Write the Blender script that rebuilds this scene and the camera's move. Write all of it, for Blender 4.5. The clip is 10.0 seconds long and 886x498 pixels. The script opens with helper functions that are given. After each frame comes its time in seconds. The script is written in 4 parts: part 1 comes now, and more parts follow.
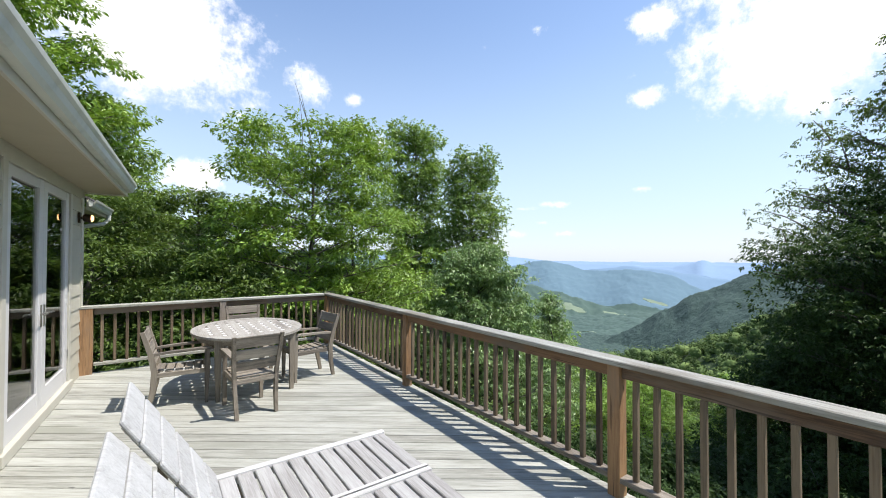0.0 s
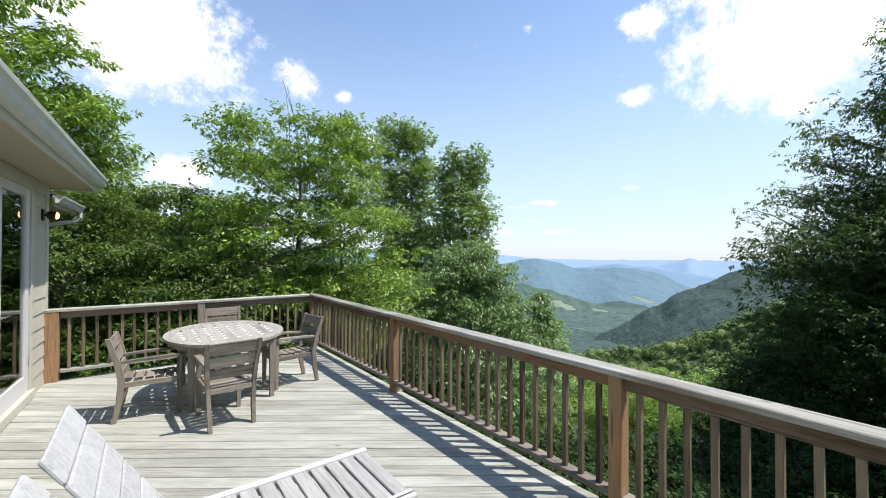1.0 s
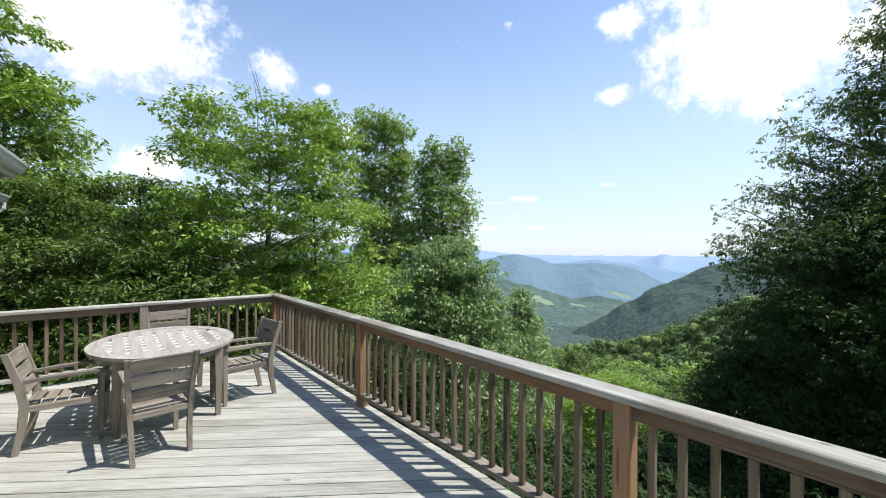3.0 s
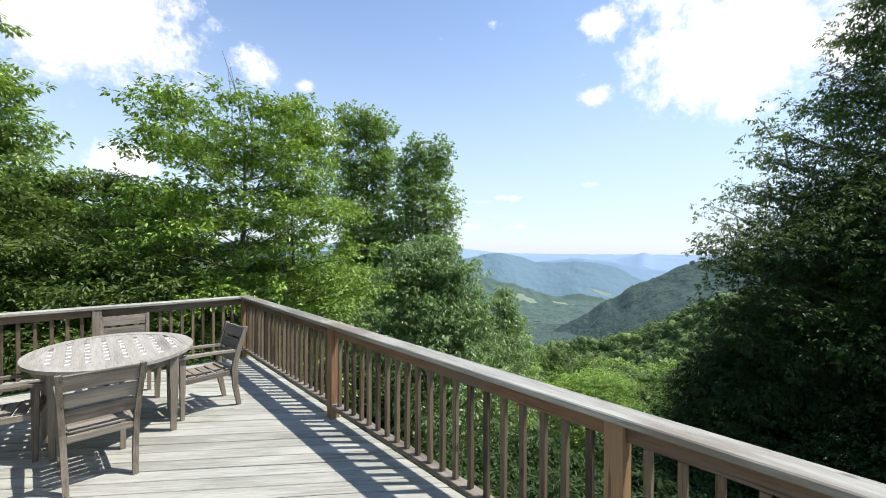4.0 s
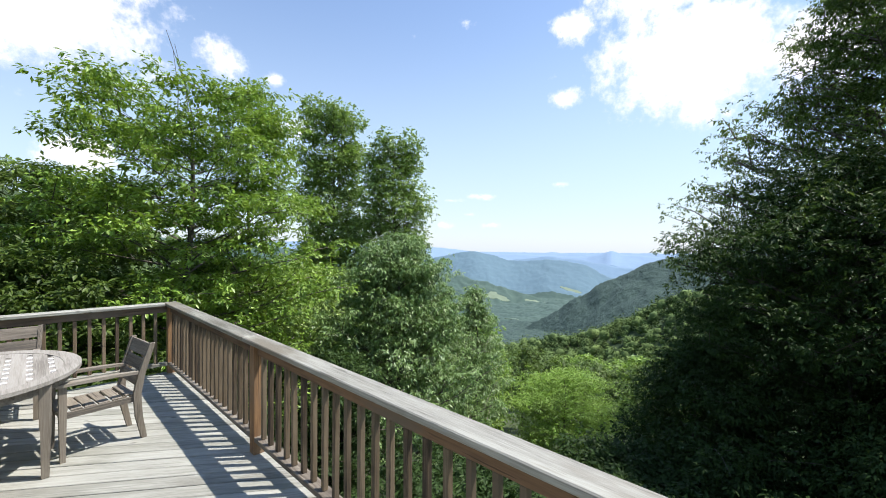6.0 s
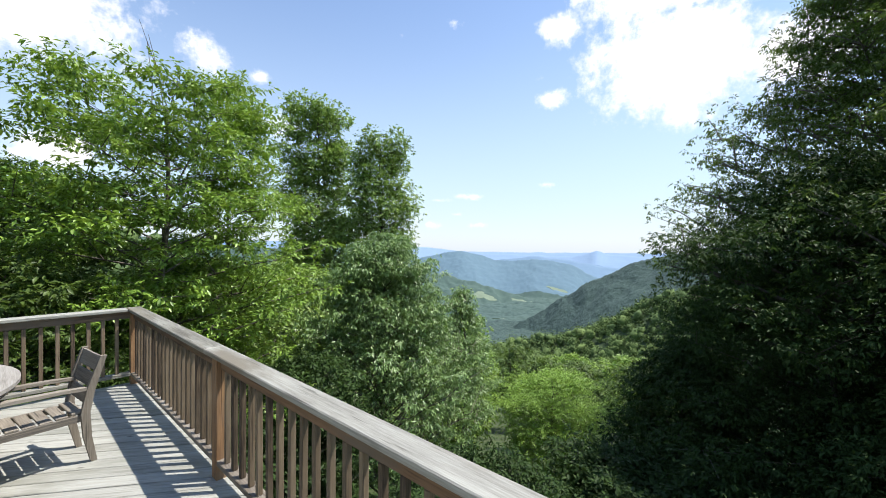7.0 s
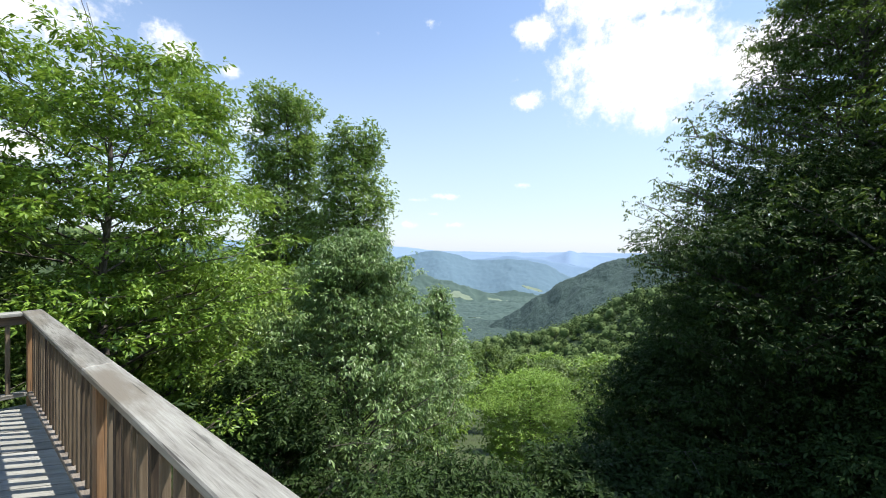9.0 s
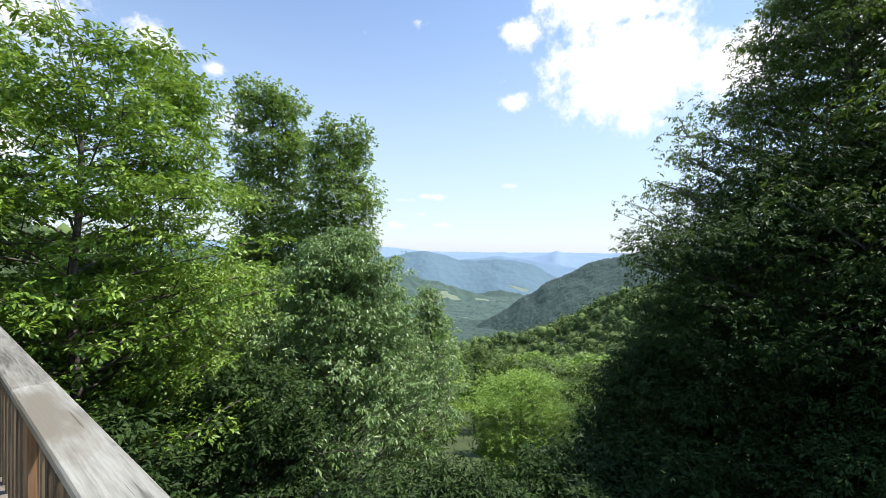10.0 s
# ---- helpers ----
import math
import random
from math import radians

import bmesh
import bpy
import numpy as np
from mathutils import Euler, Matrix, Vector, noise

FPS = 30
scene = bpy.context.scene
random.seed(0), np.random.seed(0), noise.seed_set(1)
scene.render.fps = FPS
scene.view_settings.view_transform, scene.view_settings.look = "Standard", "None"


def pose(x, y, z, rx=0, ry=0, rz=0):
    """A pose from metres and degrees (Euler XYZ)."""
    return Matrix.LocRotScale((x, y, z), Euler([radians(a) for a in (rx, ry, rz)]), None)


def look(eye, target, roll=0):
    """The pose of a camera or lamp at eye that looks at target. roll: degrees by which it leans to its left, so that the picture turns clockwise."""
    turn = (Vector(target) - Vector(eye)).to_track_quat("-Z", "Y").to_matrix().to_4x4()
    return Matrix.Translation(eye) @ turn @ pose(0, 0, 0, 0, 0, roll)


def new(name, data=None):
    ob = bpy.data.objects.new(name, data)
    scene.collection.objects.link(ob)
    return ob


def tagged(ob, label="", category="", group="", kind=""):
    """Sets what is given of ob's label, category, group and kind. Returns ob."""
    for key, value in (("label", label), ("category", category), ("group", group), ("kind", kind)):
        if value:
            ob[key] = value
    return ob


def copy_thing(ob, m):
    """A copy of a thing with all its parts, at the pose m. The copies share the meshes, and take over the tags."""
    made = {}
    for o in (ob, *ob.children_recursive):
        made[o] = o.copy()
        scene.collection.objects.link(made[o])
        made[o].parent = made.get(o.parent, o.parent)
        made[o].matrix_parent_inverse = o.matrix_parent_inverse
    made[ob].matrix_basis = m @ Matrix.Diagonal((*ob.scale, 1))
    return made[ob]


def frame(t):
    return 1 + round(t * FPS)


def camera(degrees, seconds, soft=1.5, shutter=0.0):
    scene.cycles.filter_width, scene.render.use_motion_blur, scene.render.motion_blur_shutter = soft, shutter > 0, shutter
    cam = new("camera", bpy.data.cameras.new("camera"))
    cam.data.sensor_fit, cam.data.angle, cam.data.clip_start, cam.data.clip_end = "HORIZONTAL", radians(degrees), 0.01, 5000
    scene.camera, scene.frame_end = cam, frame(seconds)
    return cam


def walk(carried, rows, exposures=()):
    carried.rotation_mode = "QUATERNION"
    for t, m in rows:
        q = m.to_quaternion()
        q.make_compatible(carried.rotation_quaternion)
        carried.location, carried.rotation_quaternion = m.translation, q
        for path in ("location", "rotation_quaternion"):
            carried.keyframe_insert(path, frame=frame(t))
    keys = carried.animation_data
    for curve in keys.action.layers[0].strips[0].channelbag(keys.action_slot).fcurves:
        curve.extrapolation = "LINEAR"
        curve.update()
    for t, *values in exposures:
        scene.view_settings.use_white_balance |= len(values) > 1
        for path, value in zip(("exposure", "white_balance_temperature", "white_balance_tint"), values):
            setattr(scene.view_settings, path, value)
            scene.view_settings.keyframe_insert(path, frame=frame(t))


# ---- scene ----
cam = camera(95.97, 10.0, soft=0.95)
PATH = [
    (0, (-2.619, -7.375, 1.656), (-1.452, -5.750, 1.686), 0.14),
    (0.5, (-2.553, -7.290, 1.673), (-1.365, -5.681, 1.697), 0.16),
    (1, (-2.469, -7.196, 1.681), (-1.265, -5.599, 1.701), 0.17),
    (1.5, (-2.385, -7.115, 1.689), (-1.164, -5.531, 1.705), 0.17),
    (2, (-2.299, -7.037, 1.693), (-1.063, -5.465, 1.703), 0.20),
    (2.5, (-2.186, -6.916, 1.686), (-0.931, -5.359, 1.690), 0.20),
    (4, (-1.864, -6.647, 1.700), (-0.524, -5.162, 1.692), 0.22),
    (4.5, (-1.712, -6.573, 1.698), (-0.343, -5.116, 1.688), 0.16),
    (5, (-1.568, -6.502, 1.712), (-0.173, -5.068, 1.699), 0.27),
    (5.5, (-1.421, -6.419, 1.710), (-0.006, -5.006, 1.695), 0.31),
    (7, (-1.088, -6.180, 1.733), (0.391, -4.833, 1.717), 0.39),
    (7.5, (-0.928, -6.012, 1.691), (0.572, -4.689, 1.673), 0.45),
    (8, (-0.767, -5.906, 1.667), (0.752, -4.604, 1.649), 0.39),
    (8.5, (-0.625, -5.813, 1.658), (0.913, -4.534, 1.640), 0.52),
    (9, (-0.528, -5.712, 1.625), (1.027, -4.455, 1.608), 0.46),
    (9.5, (-0.427, -5.571, 1.610), (1.148, -4.338, 1.594), 0.43),
    (10, (-0.327, -5.416, 1.597), (1.267, -4.208, 1.582), 0.44),
]
walk(cam, [(t, look(eye, target, roll)) for t, eye, target, roll in PATH], [(0, 0.5, 6420, 14), (10, 0.5, 6420, 14)])

# ---- world, sun, exposure ----
SUN_DIR = Vector((0.36, -0.30, 0.93)).normalized()
SUN_EL = math.asin(SUN_DIR.z)
SUN_AZ = math.atan2(SUN_DIR.x, SUN_DIR.y)

world = bpy.data.worlds.new("sky")
scene.world = world
world.use_nodes = True


class Nodes:
    """Short hand for building node trees."""

    def __init__(self, tree):
        self.t = tree
        tree.nodes.clear()

    def add(self, kind, **inputs):
        n = self.t.nodes.new(kind)
        for k, v in inputs.items():
            self.put(n, k, v)
        return n

    def put(self, n, key, v):
        sock = n.inputs[int(key[1:])] if key[0] == "i" and key[1:].isdigit() else n.inputs[key.replace("_", " ")]
        if isinstance(v, bpy.types.NodeSocket):
            self.t.links.new(v, sock)
        else:
            sock.default_value = v

    def math(self, op, a, b=0.0, c=0.0, clamp=False):
        n = self.t.nodes.new("ShaderNodeMath")
        n.operation, n.use_clamp = op, clamp
        for i, v in enumerate((a, b, c)):
            self.put(n, f"i{i}", v)
        return n.outputs[0]

    def vmath(self, op, a, b):
        n = self.t.nodes.new("ShaderNodeVectorMath")
        n.operation = op
        self.put(n, "i0", a), self.put(n, "i1", b)
        return n.outputs[0]

    def ramp(self, fac, *stops):
        n = self.t.nodes.new("ShaderNodeValToRGB")
        e = n.color_ramp.elements
        while len(e) < len(stops):
            e.new(0.5)
        for k, (p, c) in zip(e, stops):
            k.position, k.color = p, (*c, 1)
        self.put(n, "i0", fac)
        return n.outputs[0]

    def noise(self, vec, scale, detail=4.0, rough=0.55):
        n = self.t.nodes.new("ShaderNodeTexNoise")
        self.put(n, "Vector", vec)
        for k, v in (("Scale", scale), ("Detail", detail), ("Roughness", rough)):
            n.inputs[k].default_value = v
        return n.outputs[0]

    def step(self, v, lo, hi):
        n = self.t.nodes.new("ShaderNodeMapRange")
        n.interpolation_type = "SMOOTHSTEP"
        self.put(n, "i0", v), self.put(n, "i1", lo), self.put(n, "i2", hi)
        return n.outputs[0]

    def mix(self, fac, a, b, blend="MIX"):
        n = self.t.nodes.new("ShaderNodeMix")
        n.data_type, n.blend_type = "RGBA", blend
        self.put(n, "i0", fac)
        for i, v in ((6, a), (7, b)):
            self.put(n, f"i{i}", v if isinstance(v, bpy.types.NodeSocket) else (*v, 1))
        return n.outputs[2]


def sky_world():
    w = Nodes(world.node_tree)
    d = w.add("ShaderNodeTexCoord").outputs["Generated"]
    sky = w.add("ShaderNodeTexSky")
    sky.sky_type, sky.sun_disc = "NISHITA", False
    sky.sun_elevation, sky.sun_rotation = SUN_EL, SUN_AZ
    sky.altitude, sky.air_density, sky.dust_density, sky.ozone_density = 900, 1.25, 0.35, 1.1
    s = w.add("ShaderNodeSeparateXYZ", i0=d)
    az = w.math("ARCTAN2", s.outputs[0], s.outputs[1])
    el = w.math("ARCSINE", s.outputs[2])
    # cumulus banks: azimuth, elevation, half width, half height, degrees
    banks = [(-1, 24, 15, 10, 1.5), (-16, 22, 11, 9, 1.4), (17, 22, 4.2, 3.2, 1.1), (22.9, 20.8, 1.8, 1.3, 0.8), (4, 9.5, 5.0, 2.6, 1.1), (25.5, 15.5, 3.6, 2.3, 0.9),
             (77, 22.5, 11.5, 8.5, 1.5), (77, 31, 13, 7, 1.5), (63.6, 27.6, 3.6, 2.5, 1.0), (90, 20, 8, 5.5, 1.4), (104, 22, 12, 8, 1.5), (62.4, 19.7, 3.0, 1.5, 0.9), (51.6, 7.0, 2.4, 0.7, 0.9), (47, 6.5, 2.2, 0.5, 0.7),
             (46.4, 2.9, 2.2, 0.8, 0.75), (52.8, 3.0, 2.4, 0.8, 0.85), (49.6, 4.5, 1.4, 0.5, 0.65), (49.3, 29.1, 1.4, 0.9, 0.3), (41.7, 27.6, 0.9, 0.6, 0.25), (62, 8.5, 1.3, 0.5, 0.45), (61.4, 22.2, 1.5, 0.9, 0.45),
             (160, 24, 14, 6, 1.3), (215, 18, 16, 6, 1.3), (280, 26, 14, 7, 1.3)]
    field = None
    for a, e, ra, re, full in banks:
        if a > 180:
            a -= 360
        p = w.math("MULTIPLY", w.math("SUBTRACT", az, radians(a)), 1 / radians(ra))
        q = w.math("MULTIPLY", w.math("SUBTRACT", el, radians(e)), 1 / radians(re))
        r = w.math("SQRT", w.math("ADD", w.math("MULTIPLY", p, p), w.math("MULTIPLY", q, q)))
        v = w.math("MULTIPLY_ADD", r, -full - 0.1, full)
        field = v if field is None else w.math("MAXIMUM", field, v)
    big = w.noise(d, 7.0, 7.0, 0.58)
    fine = w.noise(d, 24.0, 6.0, 0.6)
    wisp = w.math("MULTIPLY", w.math("SUBTRACT", w.noise(d, 85.0, 5.0, 0.6), 0.5), 0.7)
    lump = w.math("ADD", w.math("MULTIPLY", w.math("SUBTRACT", big, 0.5), 1.7), w.math("MULTIPLY", w.math("SUBTRACT", fine, 0.5), 1.5))
    mass = w.math("ADD", w.math("ADD", w.math("MAXIMUM", field, -1.2), lump), wisp)
    cover = w.step(mass, 0.0, 0.8)
    shade = w.noise(d, 5.0, 5.0, 0.55)
    tone = w.mix(w.step(w.math("ADD", mass, shade), 0.5, 1.5), (0.80, 0.86, 0.95), (1.0, 1.0, 1.0))
    haze = w.step(s.outputs[2], 0.60, -0.06)
    low = w.mix(w.math("MULTIPLY", haze, 0.8), sky.outputs[0], (3.2, 4.0, 4.8))
    air = w.add("ShaderNodeBackground", Color=low, Strength=0.15)
    cloud = w.add("ShaderNodeBackground", Color=tone, Strength=0.95)
    both = w.t.nodes.new("ShaderNodeMixShader")
    w.put(both, "i0", cover), w.put(both, "i1", air.outputs[0]), w.put(both, "i2", cloud.outputs[0])
    out = w.add("ShaderNodeOutputWorld")
    w.t.links.new(both.outputs[0], out.inputs[0])


sky_world()
sun = new("sun", bpy.data.lights.new("sun", "SUN"))
sun.data.energy, sun.data.angle, sun.data.color = 5.0, radians(0.53), (1.0, 0.95, 0.87)
sun.matrix_world = look(SUN_DIR * 40, (0, 0, 0))


# ---- materials ----
def material(name):
    m = bpy.data.materials.new(name)
    m.use_nodes = True
    return m, Nodes(m.node_tree)


def finish(n, color, rough, bump=None, strength=0.3, distance=0.004, metallic=0.0, **more):
    b = n.add("ShaderNodeBsdfPrincipled", Roughness=rough, Metallic=metallic)
    n.put(b, "Base Color", color if isinstance(color, bpy.types.NodeSocket) else (*color, 1))
    for k, v in more.items():
        n.put(b, k, v)
    if bump is not None:
        bp = n.add("ShaderNodeBump", Strength=strength, Distance=distance, Height=bump)
        n.put(b, "Normal", bp.outputs[0])
    out = n.add("ShaderNodeOutputMaterial")
    n.t.links.new(b.outputs[0], out.inputs[0])
    return b


def wood(name, axis, pale, mid, dark, knots=True, rough=0.75, wear=None, piece=0.5, cracks=0.6):
    """Timber with the grain along one axis; each piece takes its own shift and tone."""
    m, n = material(name)
    info = n.add("ShaderNodeObjectInfo")
    pos = n.add("ShaderNodeTexCoord").outputs["Object"]
    rnd = info.outputs["Random"]
    shift = n.add("ShaderNodeCombineXYZ", i0=n.math("MULTIPLY", rnd, 37.0), i1=n.math("MULTIPLY", rnd, 91.0), i2=n.math("MULTIPLY", rnd, 53.0)).outputs[0]
    p = n.vmath("ADD", pos, shift)
    k = [1.0, 1.0, 1.0]
    k[axis] = 0.045
    long = n.vmath("MULTIPLY", p, tuple(k))
    k[axis] = 0.22
    mid_p = n.vmath("MULTIPLY", p, tuple(k))
    grain = n.noise(long, 130.0, 5.0, 0.65)
    bands = n.noise(long, 34.0, 3.0, 0.6)
    blot = n.noise(mid_p, 7.0, 4.0, 0.6)
    tone = n.math("ADD", n.math("MULTIPLY", grain, 0.45), n.math("ADD", n.math("MULTIPLY", bands, 0.35), n.math("MULTIPLY", blot, 0.35)))
    tone = n.math("ADD", tone, n.math("MULTIPLY", n.math("SUBTRACT", rnd, 0.5), piece * 0.35))
    col = n.ramp(tone, (0.41, dark), (0.55, mid), (0.71, pale))
    if wear:
        col = n.mix(n.step(n.noise(mid_p, 3.3, 5.0, 0.65), 0.5, 0.66), col, wear)
    if knots:
        kk = [1.0, 1.0, 1.0]
        kk[axis] = 0.45
        v = n.add("ShaderNodeTexVoronoi", Vector=n.vmath("MULTIPLY", p, tuple(kk)), Scale=4.2)
        v.inputs["Randomness"].default_value = 1.0
        spot = n.step(v.outputs["Distance"], 0.075, 0.03)
        col = n.mix(n.math("MULTIPLY", spot, 0.75), col, tuple(c * 0.45 for c in dark))
    k[axis] = 0.03
    check = n.noise(n.vmath("MULTIPLY", p, tuple(k)), 55.0, 2.0, 0.5)
    crack = n.step(check, 0.66, 0.72)
    col = n.mix(n.math("MULTIPLY", crack, cracks), col, tuple(c * 0.5 for c in dark))
    finish(n, col, rough, n.math("SUBTRACT", n.math("ADD", grain, n.math("MULTIPLY", bands, 0.6)), crack), 0.5, 0.003)
    return m


DECK = wood("weathered_deck_wood", 0, (0.405, 0.412, 0.366), (0.312, 0.317, 0.275), (0.180, 0.178, 0.150), wear=(0.235, 0.240, 0.200), piece=0.45, cracks=0.3)
CAP_Y = wood("weathered_cap_wood", 1, (0.374, 0.375, 0.322), (0.250, 0.246, 0.207), (0.090, 0.081, 0.061), wear=(0.188, 0.169, 0.128), piece=0.4, rough=0.52)
CAP_X = wood("weathered_cap_wood_cross", 0, (0.400, 0.405, 0.351), (0.267, 0.266, 0.225), (0.096, 0.087, 0.066), piece=0.4, rough=0.52)
BROWN_Z = wood("stained_post_wood", 2, (0.357, 0.212, 0.100), (0.230, 0.128, 0.058), (0.076, 0.043, 0.022), wear=(0.255, 0.170, 0.100), piece=0.6)
BROWN_Y = wood("stained_rail_wood", 1, (0.205, 0.120, 0.062), (0.125, 0.074, 0.039), (0.046, 0.026, 0.015), wear=(0.145, 0.112, 0.079))
BROWN_X = wood("stained_rail_wood_cross", 0, (0.195, 0.136, 0.083), (0.118, 0.084, 0.053), (0.048, 0.031, 0.021), wear=(0.142, 0.118, 0.088))
GREY_POST = wood("weathered_post_wood", 2, (0.33, 0.29, 0.235), (0.23, 0.195, 0.155), (0.10, 0.085, 0.068), piece=0.4)
LOW_RAIL = wood("weathered_low_rail_wood", 1, (0.31, 0.285, 0.235), (0.19, 0.165, 0.128), (0.08, 0.066, 0.05), piece=0.4)
PICKET = wood("weathered_picket_wood", 2, (0.205, 0.158, 0.100), (0.132, 0.096, 0.056), (0.040, 0.027, 0.016), wear=(0.125, 0.095, 0.060), piece=0.9)
TEAK_X = wood("grey_teak", 0, (0.285, 0.258, 0.204), (0.195, 0.170, 0.132), (0.087, 0.077, 0.062), knots=False, piece=0.5)
TEAK_Y = wood("grey_teak_long", 1, (0.285, 0.258, 0.204), (0.195, 0.170, 0.132), (0.087, 0.077, 0.062), knots=False, piece=0.5)
TEAK_Z = wood("grey_teak_upright", 2, (0.262, 0.230, 0.178), (0.177, 0.152, 0.115), (0.079, 0.068, 0.054), knots=False, piece=0.5)
# near-white teak for the small square spacers in the table top
PALE = wood("sun_bleached_teak", 1, (0.80, 0.78, 0.74), (0.70, 0.68, 0.64), (0.56, 0.53, 0.48), knots=False, piece=0.2, cracks=0.12)
# grey teak lightened for the table top: sun glare put into the colour
TABLE_TOP = wood("sun_greyed_teak", 1, (0.38, 0.365, 0.325), (0.30, 0.283, 0.245), (0.175, 0.160, 0.134), knots=False, piece=0.4, cracks=0.3)
SILVER_X = wood("silvered_teak", 0, (0.53, 0.535, 0.52), (0.43, 0.43, 0.415), (0.29, 0.285, 0.265), knots=False, piece=0.3, cracks=0.12)
SILVER_BACK = wood("sun_silvered_teak", 0, (0.45, 0.46, 0.45), (0.365, 0.37, 0.36), (0.25, 0.25, 0.235), knots=False, piece=0.3, cracks=0.12)
SILVER_Y = wood("silvered_teak_slat", 1, (0.40, 0.40, 0.385), (0.31, 0.305, 0.29), (0.20, 0.19, 0.175), knots=False, piece=0.25, cracks=0.12)


def painted(name, color, rough=0.55, dirt=0.12, scale=3.0):
    m, n = material(name)
    pos = n.add("ShaderNodeTexCoord").outputs["Object"]
    a = n.noise(pos, scale, 5.0, 0.6)
    b = n.noise(pos, 60.0, 3.0, 0.5)
    col = n.mix(n.math("MULTIPLY", n.step(a, 0.45, 0.75), dirt), color, tuple(c * 0.55 for c in color))
    finish(n, col, rough, b, 0.12, 0.002)
    return m


SIDING = painted("cream_siding_paint", (0.43, 0.415, 0.335), 0.6)
TRIM = painted("pale_trim_paint", (0.46, 0.448, 0.375), 0.5)
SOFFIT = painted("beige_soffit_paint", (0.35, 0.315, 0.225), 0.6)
DOOR_WHITE = painted("white_door_paint", (0.56, 0.56, 0.545), 0.4, 0.06)
GUTTER = painted("aged_gutter_enamel", (0.50, 0.52, 0.47), 0.4, 0.4, 6.0)
ROOM = painted("dim_room_paint", (0.22, 0.19, 0.16), 0.8)


def metal(name, color, rough):
    m, n = material(name)
    pos = n.add("ShaderNodeTexCoord").outputs["Object"]
    a = n.noise(pos, 45.0, 4.0, 0.6)
    finish(n, n.mix(a, color, tuple(c * 0.6 for c in color)), rough, a, 0.1, 0.001, 1.0)
    return m


BRONZE = metal("dark_bronze", (0.09, 0.065, 0.045), 0.4)
NICKEL = metal("brushed_nickel", (0.6, 0.58, 0.54), 0.3)


def shingles():
    m, n = material("grey_roof_shingle")
    pos = n.add("ShaderNodeTexCoord").outputs["Object"]
    a = n.noise(pos, 90.0, 3.0, 0.6)
    b = n.noise(pos, 4.0, 4.0, 0.6)
    finish(n, n.ramp(n.math("ADD", n.math("MULTIPLY", a, 0.5), n.math("MULTIPLY", b, 0.5)), (0.3, (0.05, 0.047, 0.043)), (0.7, (0.16, 0.15, 0.14))), 0.9, a, 0.5, 0.004)
    return m


SHINGLE = shingles()


def glass():
    m, n = material("window_glass")
    clear = n.add("ShaderNodeBsdfTransparent", Color=(0.72, 0.78, 0.75, 1))
    shine = n.add("ShaderNodeBsdfGlossy", Roughness=0.01, Color=(1, 1, 1, 1))
    f = n.add("ShaderNodeFresnel", IOR=1.75)
    mix = n.t.nodes.new("ShaderNodeMixShader")
    n.put(mix, "i0", f.outputs[0]), n.put(mix, "i1", clear.outputs[0]), n.put(mix, "i2", shine.outputs[0])
    out = n.add("ShaderNodeOutputMaterial")
    n.t.links.new(mix.outputs[0], out.inputs[0])
    return m


GLASS = glass()


def lamp_glow():
    m, n = material("warm_bulb_glass")
    e = n.add("ShaderNodeEmission", Color=(1.0, 0.52, 0.2, 1), Strength=3.0)
    out = n.add("ShaderNodeOutputMaterial")
    n.t.links.new(e.outputs[0], out.inputs[0])
    return m


GLOW = lamp_glow()


def leaf_material(name, dark, light, through_it, rough=0.42, gloss=0.45):
    """Leaves: each one its own green, light passing through, a waxy face."""
    m, n = material(name)
    g = n.add("ShaderNodeNewGeometry")
    rnd = g.outputs["Random Per Island"]
    pos = n.add("ShaderNodeTexCoord").outputs["Object"]
    patch = n.noise(pos, 0.9, 3.0, 0.6)
    t = n.math("ADD", n.math("MULTIPLY", rnd, 0.55), n.math("MULTIPLY", patch, 0.7))
    col = n.ramp(t, (0.25, dark), (0.62, tuple((a + b) / 2 for a, b in zip(dark, light))), (0.92, light))
    b = n.add("ShaderNodeBsdfPrincipled", Roughness=rough)
    n.put(b, "Base Color", col), n.put(b, "Specular IOR Level", gloss)
    tr = n.add("ShaderNodeBsdfTranslucent")
    n.put(tr, "Color", n.mix(0.55, col, through_it))
    mix = n.t.nodes.new("ShaderNodeMixShader")
    n.put(mix, "i0", 0.24), n.put(mix, "i1", b.outputs[0]), n.put(mix, "i2", tr.outputs[0])
    out = n.add("ShaderNodeOutputMaterial")
    n.t.links.new(mix.outputs[0], out.inputs[0])
    return m


LEAF_BRIGHT = leaf_material("fresh_green_leaf", (0.06, 0.135, 0.018), (0.27, 0.42, 0.06), (0.42, 0.62, 0.06))
LEAF_DEEP = leaf_material("deep_green_leaf", (0.060, 0.125, 0.030), (0.330, 0.46, 0.11), (0.40, 0.62, 0.09), 0.38, 0.5)
LEAF_GREY = leaf_material("grey_green_leaf", (0.058, 0.115, 0.040), (0.270, 0.400, 0.140), (0.34, 0.56, 0.11), 0.36, 0.5)
# near-black green: the shade among the lower trees is put into the colour
LEAF_SHADE_DARK = leaf_material("dark_shiny_leaf", (0.016, 0.036, 0.010), (0.058, 0.105, 0.028), (0.08, 0.15, 0.026), 0.52, 0.14)
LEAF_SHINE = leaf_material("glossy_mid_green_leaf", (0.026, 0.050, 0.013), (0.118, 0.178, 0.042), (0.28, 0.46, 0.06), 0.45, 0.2)
